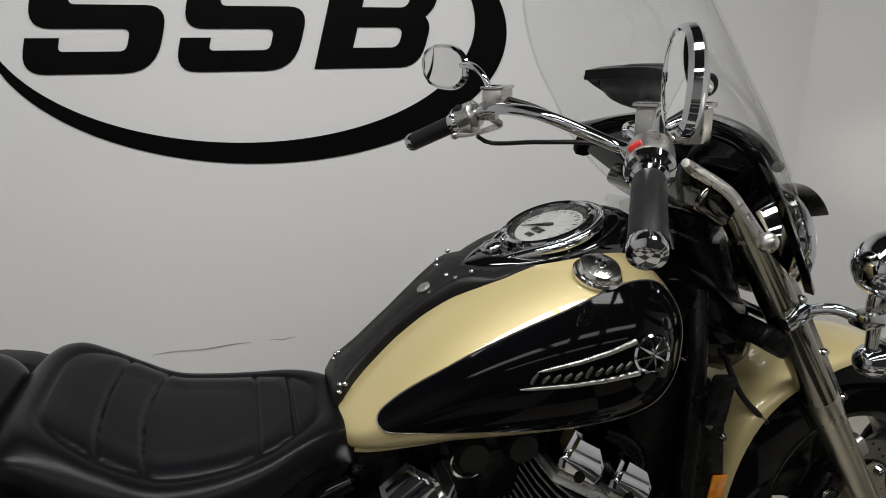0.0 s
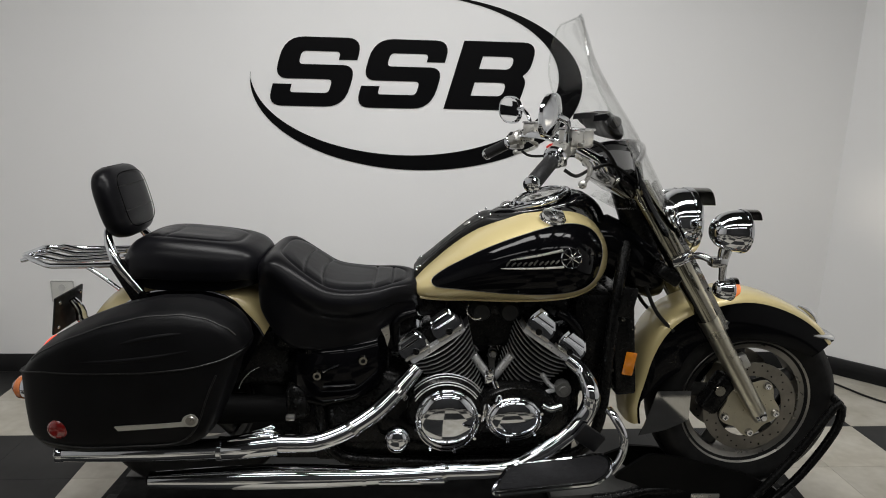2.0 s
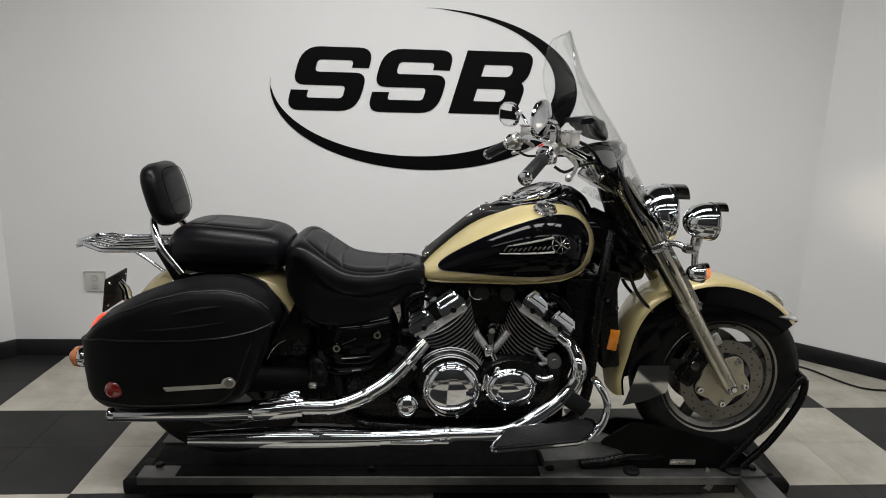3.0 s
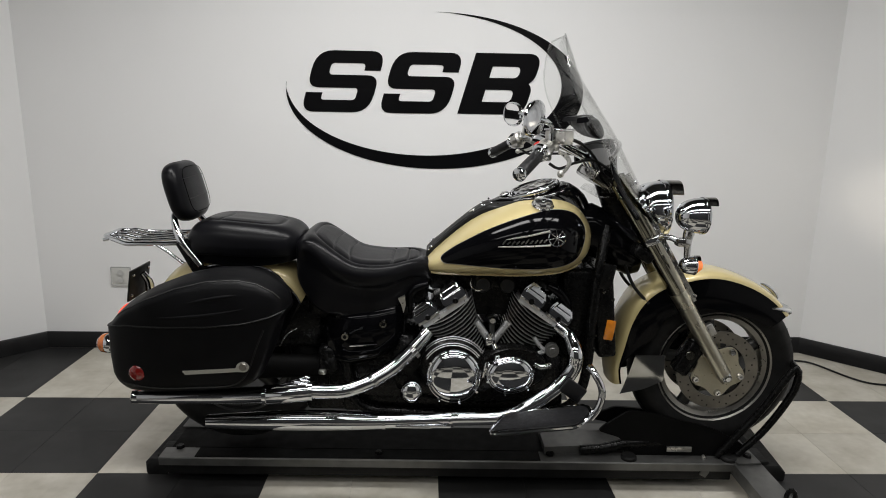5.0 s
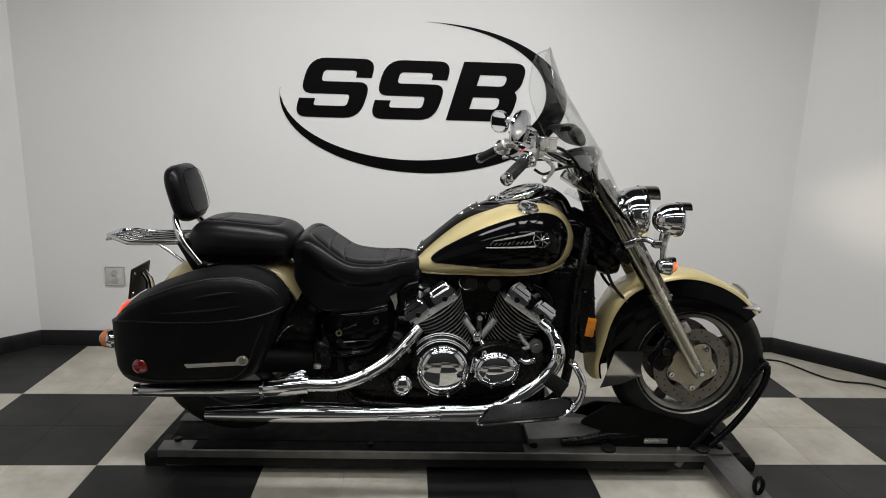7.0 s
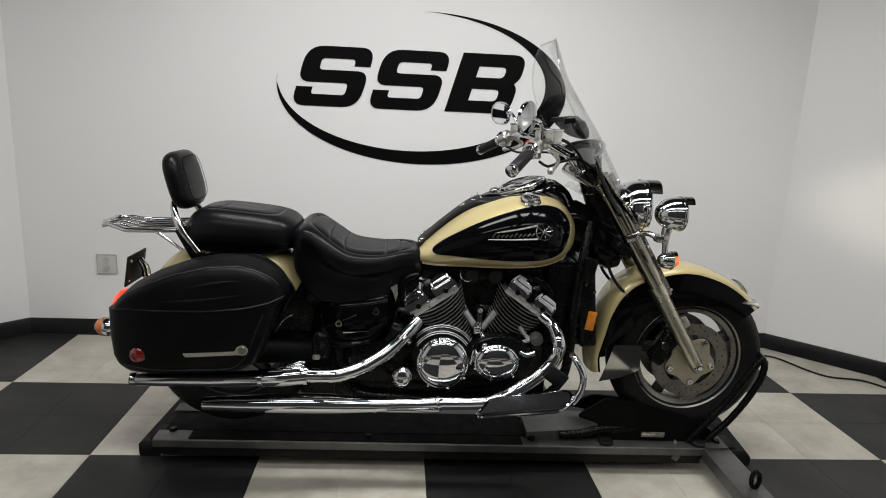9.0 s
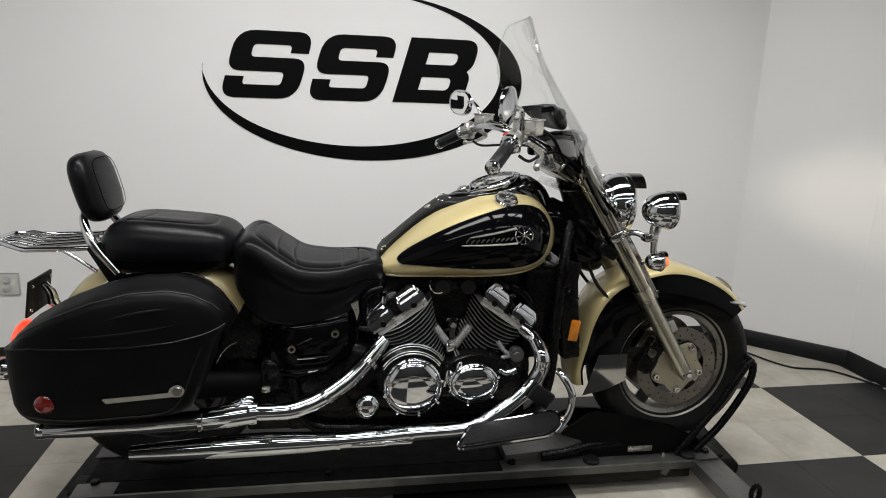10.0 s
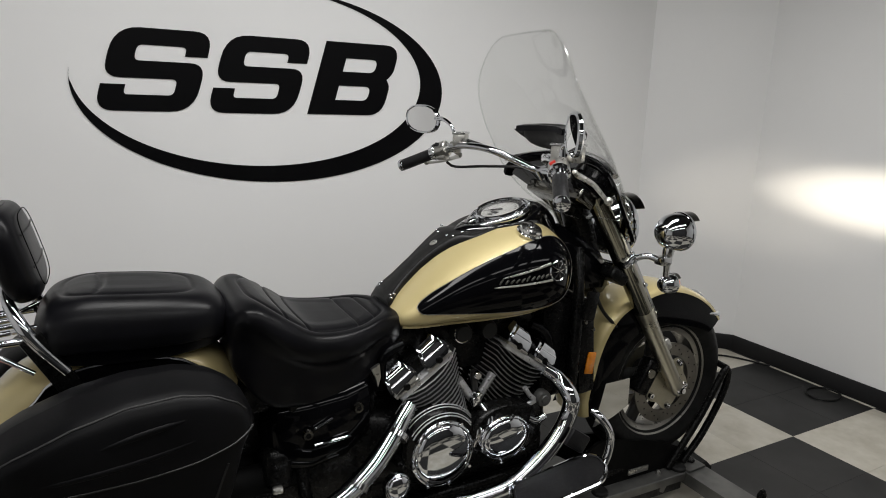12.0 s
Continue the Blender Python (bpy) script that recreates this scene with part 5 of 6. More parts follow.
for s in (-1, 1):
    bm = nb()
    loft(bm, [[shield(f, s * (0.62 + 0.22 * e + 0.16 * (f - 0.5))) + Vector((-0.008 - 0.006 * math.sin(math.pi * t), 0, -0.004)) for e, t in ((0, 0), (0.5, 0.5), (1, 0), (1, -0.6), (0, -0.6))] for f in np.linspace(0.64, 0.93, 14)])
    br = part("shield_bracket", bm, DARKENED, windshield, "chrome windshield bracket")
    for f in (0.68, 0.76, 0.86):
        bm = nb()
        lathe(bm, [(0, 0.006), (0.007, 0.004), (0.009, 0)], shield(f, s * 0.76) + Vector((0.004, 0, 0.002)), (0.86, s * 0.3, 0.45), 12)
        part("bolt", bm, CHROME, br)
bm = nb()
tube(bm, [shield(0.56, u) + Vector((-0.012, 0, 0.02 * (1 - u * u))) for u in np.linspace(-0.92, 0.92, 21)], 0.009, 8)
part("cross_strip", bm, DIMCHROME, windshield)
# small bag strapped behind the windshield
bm = nb()
rings = []
for u in np.linspace(-1, 1, 17):
    sc = max(0.15, (1 - abs(u) ** 3.5) ** 0.5)
    c = Vector((0.552 - 0.04 * u * u, 0.005 + 0.135 * u, 1.455))
    rings.append([c + Vector((0.034 * sc * math.cos(a) - 0.022 * math.sin(a) * sc, 0, 0.044 * sc * math.sin(a))) for a in (2 * math.pi * k / 16 for k in range(16))])
loft(bm, rings)
pouch = part("windshield_pouch", bm, PLASTIC, bike, "black pouch strapped behind the windshield", angle=60)
bm = nb()
loft(bm, [[Vector((0.524 - 0.04 * u * u + dx, 0.005 + 0.125 * u, 1.487 + dz - 0.006 * u * u)) for dx, dz in ((-0.018, -0.012), (-0.016, 0.006), (0.02, 0.012), (0.034, 0.0), (0.02, -0.008))] for u in np.linspace(-1, 1, 15)])
part("flap", bm, LEATHER, pouch, "dark grey flap", angle=50)
bm = nb()
tube(bm, [(0.525, -0.11, 1.470), (0.525, -0.15, 1.468), (0.525, -0.153, 1.468)], [0.018, 0.018, 0.015], 14)
part("end_roll", bm, PLASTIC, pouch)
bm = nb()
tube(bm, [(0.490, 0.175, 1.474), (0.502, 0.152, 1.466), (0.525, 0.12, 1.452)], [0.001, 0.009, 0.016], 8)
part("flap_corner", bm, PLASTIC, pouch)


def trim_arch(th, inward=0.0):
    """A point of the arch along the lower part of the windshield; inward moves it towards the arch's foot."""
    sn, cs = math.sin(th), math.cos(th)
    y = 0.027 + (0.322 - inward) * math.copysign(abs(sn) ** 0.78, sn)
    z = 1.257 + (0.147 - inward) * (abs(cs) ** 0.78 if cs > 0 else 1.6 * cs)
    return Vector((0.652 - 0.568 * (z - 1.35) - 1.15 * (y - 0.027) ** 2, y, z))


bm = nb()
loft(bm, [[trim_arch(th, i) + Vector((d, 0, d * 0.6)) for i, d in ((0.0, 0.0), (0.012, -0.010), (0.026, -0.008), (0.030, 0.0), (0.026, 0.004), (0.004, 0.004))] for th in np.linspace(-2.05, 1.32, 61)])
part("inner_trim", bm, BLACK, windshield, "gloss black trim arch along the lower windshield", angle=50)
bm = nb()
FOOT = Vector((0.70, 0.025, 1.16))
loft(bm, [[trim_arch(th, 0.026).lerp(FOOT, f) + Vector((-0.012 * f, 0, 0)) for f in (0.0, 0.2, 0.4, 0.55)] for th in np.linspace(-1.25, 1.25, 31)], caps=False, closed=False)
bmesh.ops.recalc_face_normals(bm, faces=bm.faces[:])
bmesh.ops.solidify(bm, geom=bm.faces[:], thickness=0.004)
part("lower_panel", bm, CONSOLE, windshield, "gloss black panel below the arch", angle=60)

# clear sheet between the tank and the fork, below the bars
bm = nb()
plate(bm, [Vector((x, y, z)) for x, y, z in ((0.560, -0.12, 1.205), (0.590, -0.175, 1.215), (0.690, -0.165, 1.195), (0.700, 0.215, 1.195), (0.590, 0.235, 1.215), (0.560, 0.18, 1.205))], Vector((0.004, 0, 0.005)))
lower_sheet = part("lower_deflector", bm, EDGEGLASS, windshield, "clear lower wind deflector")
lower_sheet.visible_shadow = False

# ---- engine ----
bm = nb()
rings = []
for x, z0, z1, w in ((-0.22, 0.50, 0.66, 0.10), (-0.16, 0.42, 0.70, 0.15), (0.0, 0.39, 0.66, 0.17), (0.15, 0.38, 0.63, 0.175), (0.32, 0.39, 0.63, 0.175), (0.44, 0.42, 0.64, 0.15), (0.49, 0.48, 0.60, 0.10)):
    zc, hz = (z0 + z1) / 2, (z1 - z0) / 2
    rings.append([(x, w * math.copysign(abs(math.cos(a)) ** 0.6, math.cos(a)), zc + hz * math.copysign(abs(math.sin(a)) ** 0.6, math.sin(a))) for a in (2 * math.pi * k / 24 for k in range(24))])
loft(bm, rings)
engine = part("engine", bm, ENGINE, bike, "V-four engine with finned cylinders and chrome covers")
BASEV = Vector((0.192, 0, 0.585))


def jug(s, lean):
    """One bank: fins, core, head and two rocker covers on side s; lean is -1 for the rear bank and 1 for the front."""
    ax = Vector((lean * math.sin(radians(35)), 0, math.cos(radians(35))))
    tv = Vector((math.cos(radians(35)), 0, -lean * math.sin(radians(35)))) * lean  # outwards from the vee
    org = BASEV - Vector((lean * 0.012, 0, 0))
    rot = (0, math.degrees(math.atan2(ax.x, ax.z)), 0)
    bm = nb()
    box(bm, org + ax * 0.14 + tv * 0.045 + Y * s * 0.08, (0.11, 0.12, 0.25), 0.01, rot)
    bank = part("cylinder", bm, ENGINE, engine, "grey finned cylinder")
    n = 17
    for k in range(n):
        f = k / (n - 1)
        inn = 0.012 - 0.085 * f ** 1.2
        outw = 0.080 + 0.066 * min(1.0, f * 1.15)
        o = org + ax * (0.032 + 0.0137 * k)
        bm = nb()
        for yy, sh in ((0.148, 0.0),):
            rows = []
            for q in np.linspace(0, 1, 7):
                u = inn + (outw - inn) * q
                bend = 0.022 * (2 * q - 1) ** 2 * (0.35 + 0.65 * f)
                edge_y = 0.166 - 0.02 * abs(2 * q - 1) ** 3
                p = o + tv * u + ax * (bend - 0.012)
                rows.append([p + Y * s * 0.02 + ax * 0.0019, p + Y * s * (edge_y - 0.006) + ax * 0.0019, p + Y * s * edge_y + ax * 0.0009, p + Y * s * (edge_y - 0.004) - ax * 0.0019, p + Y * s * 0.02 - ax * 0.0019])
            loft(bm, rows)
        fin = part("fin", bm, CASTING, bank)
        fin.data.materials.append(FINBLACK)
        for i, face in enumerate(fin.data.polygons):
            face.material_index = int(i < 30 and i % 5 in (0, 3, 4))
    top = org + ax * 0.272
    bm = nb()
    box(bm, top + tv * 0.047 + Y * s * 0.08 - ax * 0.012, (0.20, 0.155, 0.020), 0.006, rot)
    part("cylinder_head", bm, CASTING, bank)
    bm = nb()
    box(bm, top + tv * 0.047 + Y * s * 0.06 + ax * 0.02, (0.17, 0.14, 0.05), 0.008, rot)
    part("head_casting", bm, ENGINE, bank)
    for off in (-0.010, 0.112):
        o = top + tv * off + ax * (0.026 if off < 0 else 0.030) + Y * s * 0.095
        sec = [(-0.042, -0.028), (0.042, -0.028), (0.049, -0.006), (0.045, 0.016), (0.030, 0.041), (-0.027, 0.043), (-0.045, 0.016), (-0.049, -0.006)]
        front = [0.0680, 0.0680, 0.0660, 0.0620, 0.036, 0.036, 0.0620, 0.0660]
        bm = nb()
        back_v = [bm.verts.new(o + tv * u + ax * v - Y * s * 0.07) for u, v in sec]
        front_v = [bm.verts.new(o + tv * u + ax * v + Y * s * d) for (u, v), d in zip(sec, front)]
        for j in range(8):
            bm.faces.new((back_v[j], back_v[(j + 1) % 8], front_v[(j + 1) % 8], front_v[j]))
        bm.faces.new(back_v)
        bm.faces.new([front_v[j] for j in (0, 1, 2, 3, 6, 7)])
        bm.faces.new([front_v[j] for j in (3, 4, 5, 6)])
        bmesh.ops.bevel(bm, geom=[e for e in bm.edges if e.verts[0] in front_v and e.verts[1] in front_v], offset=0.009, segments=4, clamp_overlap=True, affect="EDGES")
        cov = part("rocker_cover", bm, CHROME, bank, "faceted chrome rocker cover", angle=40)
        bm = nb()
        box(bm, o - ax * 0.026 + Y * s * 0.0, (0.090, 0.135, 0.010), 0.003, rot)
        part("flange", bm, ALU, cov)
        # Black disc drawn in place of the small dark hole in the cover.
        bm = nb()
        lathe(bm, [(0, 0.006), (0.010, 0.005), (0.012, 0)], o + Y * s * 0.0645 - ax * 0.018, Y * s, 18)
        part("plug", bm, ENGINE, cov)
    # chrome tube beside the vee
    bm = nb()
    p = org - tv * 0.026 + Y * s * 0.138
    tube(bm, [p + ax * 0.055, p + ax * 0.165], 0.0135, 14)
    part("coolant_tube", bm, CASTING, bank, "satin coolant tube")
    return bank


for s in (-1, 1):
    for lean in (-1, 1):
        jug(s, lean)
for s in (-1, 1):
    # small polished fitting low in the vee
    bm = nb()
    box(bm, (0.182, s * 0.160, 0.665), (0.034, 0.03, 0.036), 0.008, (0, 0, 0), 3)
    lathe(bm, [(0, 0.014), (0.010, 0.013), (0.013, 0.008), (0.013, -0.01)], (0.182, s * 0.172, 0.690), (0, s, 0), 16)
    part("coolant_joint", bm, CHROME, engine, "small polished coolant joint")


def cover(name, x, z, rx, rz, y0, depth, label, s=-1):
    bm = nb()
    rings = []
    for f, h in ((1.10, 0.0), (1.12, 0.012), (1.08, 0.022), (1.02, 0.024), (1.0, 0.020), (0.97, 0.022 + depth * 0.25), (0.80, 0.022 + depth * 0.6), (0.5, 0.022 + depth * 0.9), (0.15, 0.022 + depth)):
        rings.append([(x + rx * f * math.cos(a), s * (y0 + h), z + rz * f * math.sin(a)) for a in (2 * math.pi * k / 48 for k in range(48))])
    loft(bm, rings)
    return part(name, bm, CHROME, engine, label, angle=50)


for s in (-1, 1):
    clutch = cover("clutch_cover", 0.050, 0.541, 0.092, 0.096, 0.190, 0.019, "round polished clutch cover", s)
    gen = cover("generator_cover", 0.258, 0.555, 0.080, 0.066, 0.205, 0.016, "oval polished generator cover", s)
    small = cover("pump_cover", -0.106, 0.487, 0.036, 0.040, 0.215, 0.016, "small round chrome cover", s)
    for cx, cz, rx, rz, ob, num, yy in ((0.050, 0.541, 0.101, 0.105, clutch, 8, 0.213), (0.258, 0.555, 0.088, 0.074, gen, 6, 0.227)):
        for k in range(num):
            a = 2 * math.pi * (k + 0.3) / num
            bm = nb()
            lathe(bm, [(0, 0.006), (0.005, 0.006), (0.006, 0)], (cx + rx * math.cos(a), s * yy, cz + rz * math.sin(a)), (0, s, 0), 8)
            part("screw", bm, CHROME, ob)
    bm = nb()
    box(bm, (0.262, s * 0.2405, 0.556), (0.05, 0.002, 0.009), 0.0005)
    part("name_bar", bm, PLASTIC, gen)
    bm = nb()
    for yy, sc in ((0.15, 1.0),):
        rings = []
        for h, f in ((0.0, 1.0), (0.045, 1.0), (0.055, 0.93)):
            rings.append([(0.045 + 0.122 * f * math.cos(a), s * (0.15 + h), 0.570 + 0.112 * f * math.sin(a)) for a in (2 * math.pi * k / 32 for k in range(32))])
        loft(bm, rings)
    part("case_cover", bm, ENGINE, engine)
    bm = nb()
    rings = []
    for h, f in ((0.0, 1.0), (0.05, 1.0), (0.06, 0.92)):
        rings.append([(0.27 + 0.125 * f * math.cos(a), s * (0.15 + h), 0.575 + 0.085 * f * math.sin(a)) for a in (2 * math.pi * k / 32 for k in range(32))])
    loft(bm, rings)
    part("case_cover", bm, ENGINE, engine)
    for k in range(5):
        bm = nb()
        r = 0.112 + 0.0055 * k
        tube(bm, [(0.046 + r * math.cos(a), s * (0.212 - 0.008 * k), 0.556 + r * 0.98 * math.sin(a)) for a in np.linspace(radians(35), radians(150 - 3 * k), 16)], 0.0021, 6)
        part("cover_ridge", bm, CASTING, engine)
    # centre piece in the vee
    bm = nb()
    tube(bm, [(0.195, s * 0.15, 0.60), (0.195, s * 0.145, 0.655), (0.192, s * 0.135, 0.70), (0.192, s * 0.13, 0.735), (0.192, s * 0.13, 0.750)], [0.018, 0.012, 0.010, 0.014, 0.013], 14, n=18)
    part("thermostat_housing", bm, DARKWHEEL, engine)
    bm = nb()
    lathe(bm, [(0, 0.012), (0.010, 0.012), (0.014, 0.006), (0.014, 0)], (0.192, s * 0.144, 0.742), (0, s, 0), 12)
    part("plug", bm, DIMCHROME, engine)
    bm = nb()
    tube(bm, [(0.198, s * 0.17, 0.655), (0.21, s * 0.20, 0.625), (0.205, s * 0.21, 0.59), (0.235, s * 0.205, 0.575)], [0.010, 0.012, 0.012, 0.010], 12, n=14)
    part("water_elbow", bm, CHROME, engine)
    bm = nb()
    tube(bm, [(0.175, s * 0.19, 0.62), (0.17, s * 0.205, 0.58), (0.160, s * 0.20, 0.54)], [0.010, 0.012, 0.009], 12, n=10)
    part("water_elbow", bm, DIMCHROME, engine)
    bm = nb()
    lathe(bm, [(0, 0.014), (0.012, 0.014), (0.014, 0.011), (0.024, 0.010), (0.026, 0.0), (0.026, -0.02), (0, -0.02)], (0.412, s * 0.195, 0.645), (0, s, 0), 28)
    part("horn_cap", bm, STEEL, engine, "round grey cap")
    for q in (((0.41, 0.63), (0.37, 0.655), (0.345, 0.69)), ((0.395, 0.64), (0.35, 0.622), (0.325, 0.585), (0.33, 0.555))):
        bm = nb()
        tube(bm, [(x, s * 0.185, z) for x, z in q], 0.008, 8, n=10)
        part("bracket_arm", bm, CASTING, engine)
    bm = nb()
    tube(bm, [(0.345, s * 0.215, 0.60), (0.37, s * 0.22, 0.588), (0.405, s * 0.215, 0.595)], [0.010, 0.012, 0.012], 10, n=8)
    part("hose_fitting", bm, CHROME, engine)

# radiator, frame and black housings
bm = nb()
box(bm, (0.615, 0, 0.765), (0.07, 0.30, 0.33), 0.012, (0, -6, 0))
rad = part("radiator", bm, ENGINE, bike, "black radiator between the frame tubes")
for rx, rz in ((0.575, 0.64), (0.578, 0.69), (0.60, 0.86), (0.635, 0.83)):
    for s in (-1, 1):
        bm = nb()
        lathe(bm, [(0, 0.006), (0.006, 0.005), (0.0085, 0.0)], (rx, s * 0.149, rz), (0, s, 0), 10)
        part("bolt", bm, DARKENED, rad)
for k in range(12):
    bm = nb()
    box(bm, (0.648 + (k - 6) * -0.0026, 0, 0.765 + (k - 5.5) * 0.025), (0.006, 0.24, 0.004), 0.001)
    part("vane", bm, ENGINE, rad)
for s in (-1, 1):
    bm = nb()
    tube(bm, [(0.62, s * 0.06, 1.09), (0.585, s * 0.12, 0.95), (0.565, s * 0.145, 0.75), (0.55, s * 0.145, 0.50), (0.50, s * 0.14, 0.40), (0.40, s * 0.135, 0.365), (-0.25, s * 0.135, 0.365), (-0.33, s * 0.14, 0.42), (-0.36, s * 0.15, 0.60), (-0.38, s * 0.15, 0.78)], 0.019, 12, n=60)
    part("frame_tube", bm, ENGINE, bike, "black frame tube")
    bm = nb()
    box(bm, (0.632, s * 0.118 + s * 0.035, 0.712), (0.036, 0.006, 0.078), 0.003, (0, 8, 0))
    part("side_reflector", bm, AMBER, bike, "amber side reflector")
    bm = nb()
    box(bm, (0.605, s * 0.162, 0.92), (0.05, 0.015, 0.10), 0.008, (0, 10, 0))
    part("neck_plate", bm, ENGINE, bike)
    bm = nb()
    tube(bm, [(0.69, s * 0.06, 0.97), (0.70, s * 0.07, 0.93), (0.735, s * 0.08, 0.86), (0.79, s * 0.095, 0.80)], 0.0065, 8, n=14)
    part("brake_hose", bm, PLASTIC, bike)
    # side cover and black casings ahead of the saddlebag
    bm = nb()
    rings = []
    for x, z0, z1, o in ((-0.46, 0.58, 0.70, 0.10), (-0.42, 0.56, 0.76, 0.165), (-0.34, 0.56, 0.78, 0.195), (-0.24, 0.58, 0.79, 0.195), (-0.17, 0.62, 0.80, 0.17), (-0.14, 0.66, 0.79, 0.12)):
        zc, hz = (z0 + z1) / 2, (z1 - z0) / 2
        rings.append([(x, s * (0.02 + (o - 0.02) * (0.5 + 0.5 * math.copysign(abs(math.cos(a)) ** 0.5, math.cos(a)))), zc + hz * math.copysign(abs(math.sin(a)) ** 0.6, math.sin(a))) for a in (2 * math.pi * k / 20 for k in range(20))])
    loft(bm, rings)
    side_cover = part("side_cover", bm, BLACK, bike, "gloss black side cover with chrome bolts")
    for x, z in ((-0.352, 0.690), (-0.212, 0.740)):
        bm = nb()
        lathe(bm, [(0, 0.006), (0.006, 0.006), (0.007, 0.009), (0.013, 0.009), (0.016, 0.0)], (x, s * 0.198, z), (0, s, 0), 16)
        part("bolt", bm, DARKENED, side_cover)
        bm = nb()
        lathe(bm, [(0, 0.0095), (0.0065, 0.0092), (0.007, 0.005)], (x, s * 0.198, z), (0, s, 0), 6)
        part("bolt_socket", bm, ENGINE, side_cover)
    for p, q in (((-0.335, 0.703), (-0.285, 0.725)), ((-0.335, 0.655), (-0.235, 0.662)), ((-0.30, 0.61), (-0.27, 0.615))):
        bm = nb()
        rod(bm, (p[0], s * 0.202, p[1]), (q[0], s * 0.203, q[1]), 0.0042, 8)
        part("trim_edge", bm, CHROME, side_cover)
    bm = nb()
    box(bm, (-0.42, s * 0.12, 0.58), (0.08, 0.11, 0.12), 0.03, (0, 0, 0), 4)
    part("rear_casing", bm, ENGINE, bike, "black shaft drive casing")
    bm = nb()
    box(bm, (-0.436, s * 0.205, 0.553), (0.028, 0.02, 0.018), 0.005)
    part("bolt_cap", bm, ALU, bike)
for name, c, size in (("front_motor_mount", (0.52, 0, 0.76), (0.13, 0.22, 0.34)), ("sump", (0.05, 0, 0.42), (0.86, 0.24, 0.14)), ("gearbox", (-0.28, 0, 0.58), (0.30, 0.25, 0.34)), ("lower_casing", (-0.34, 0, 0.43), (0.36, 0.22, 0.16))):
    bm = nb()
    box(bm, c, size, 0.02)
    part(name, bm, ENGINE, bike, "black casting between the frame tubes")
bm = nb()
box(bm, (0.20, 0, 0.875), (0.50, 0.16, 0.075), 0.02)
part("air_box", bm, ENGINE, bike, "black air box under the tank")
for x in (0.155, 0.245):
    for s in (-1, 1):
        bm = nb()
        tube(bm, [(x, s * 0.05, 0.872), (x, s * 0.11, 0.870), (x, s * 0.125, 0.870)], [0.032, 0.032, 0.026], 20)
        part("intake", bm, PLASTIC, bike)
bm = nb()
box(bm, (-0.28, 0, 0.80), (0.46, 0.22, 0.16), 0.03)
part("battery_box", bm, ENGINE, bike, "black frame box under the seat")
bm = nb()
box(bm, (-0.62, 0, 0.70), (0.34, 0.20, 0.20), 0.03)
part("sub_frame", bm, ENGINE, bike)
bm = nb()
tube(bm, [(-0.35, -0.11, 0.54), (-0.79, -0.115, 0.533)], [0.04, 0.05], 16)
tube(bm, [(-0.35, 0.11, 0.54), (-0.79, 0.115, 0.533)], [0.04, 0.05], 16)
part("swing_arm", bm, TREAD, bike, "black swing arm")

for s in (-1, 1):
    bm = nb()
    tube(bm, [(0.135 + 0.030 * math.cos(a), s * 0.152, 0.888 + 0.030 * math.sin(a)) for a in np.linspace(radians(150), radians(300), 10)], 0.0025, 6)
    part("intake_ring", bm, CHROME, bike)
    # Pale plate added for the bright wall seen between seat and engine.
    bm = nb()
    plate(bm, [Vector((x, s * 0.15, z)) for x, z in ((-0.160, 0.825), (-0.136, 0.838), (-0.132, 0.80), (-0.140, 0.770), (-0.148, 0.80))], Y * s * 0.012)
    part("frame_trim", bm, ALU, bike)
    for name, pts in (("rear_head_cowl", ((-0.112, 0.765), (-0.116, 0.825), (-0.098, 0.853), (-0.050, 0.872))), ("front_head_cowl", ((0.395, 0.874), (0.440, 0.848), (0.470, 0.810), (0.478, 0.775)))):
        bm = nb()
        tube(bm, [(x, s * 0.125, z) for x, z in pts], [0.012, 0.017, 0.017, 0.012], 12, n=16)
        part(name, bm, BLACK, engine, "gloss black cowl beside the cylinder head")
bm = nb()
loft(bm, [[(x, y, z) for x, z in ((0.02, 0.90), (0.38, 0.90), (0.27, 0.74), (0.13, 0.74))] for y in (-0.07, 0.07)])
part("carburettor_block", bm, ENGINE, engine, "black carburettors between the banks")
bm = nb()
box(bm, (-0.075, 0, 0.895), (0.10, 0.10, 0.10), 0.01)
part("tank_mount", bm, ENGINE, bike)

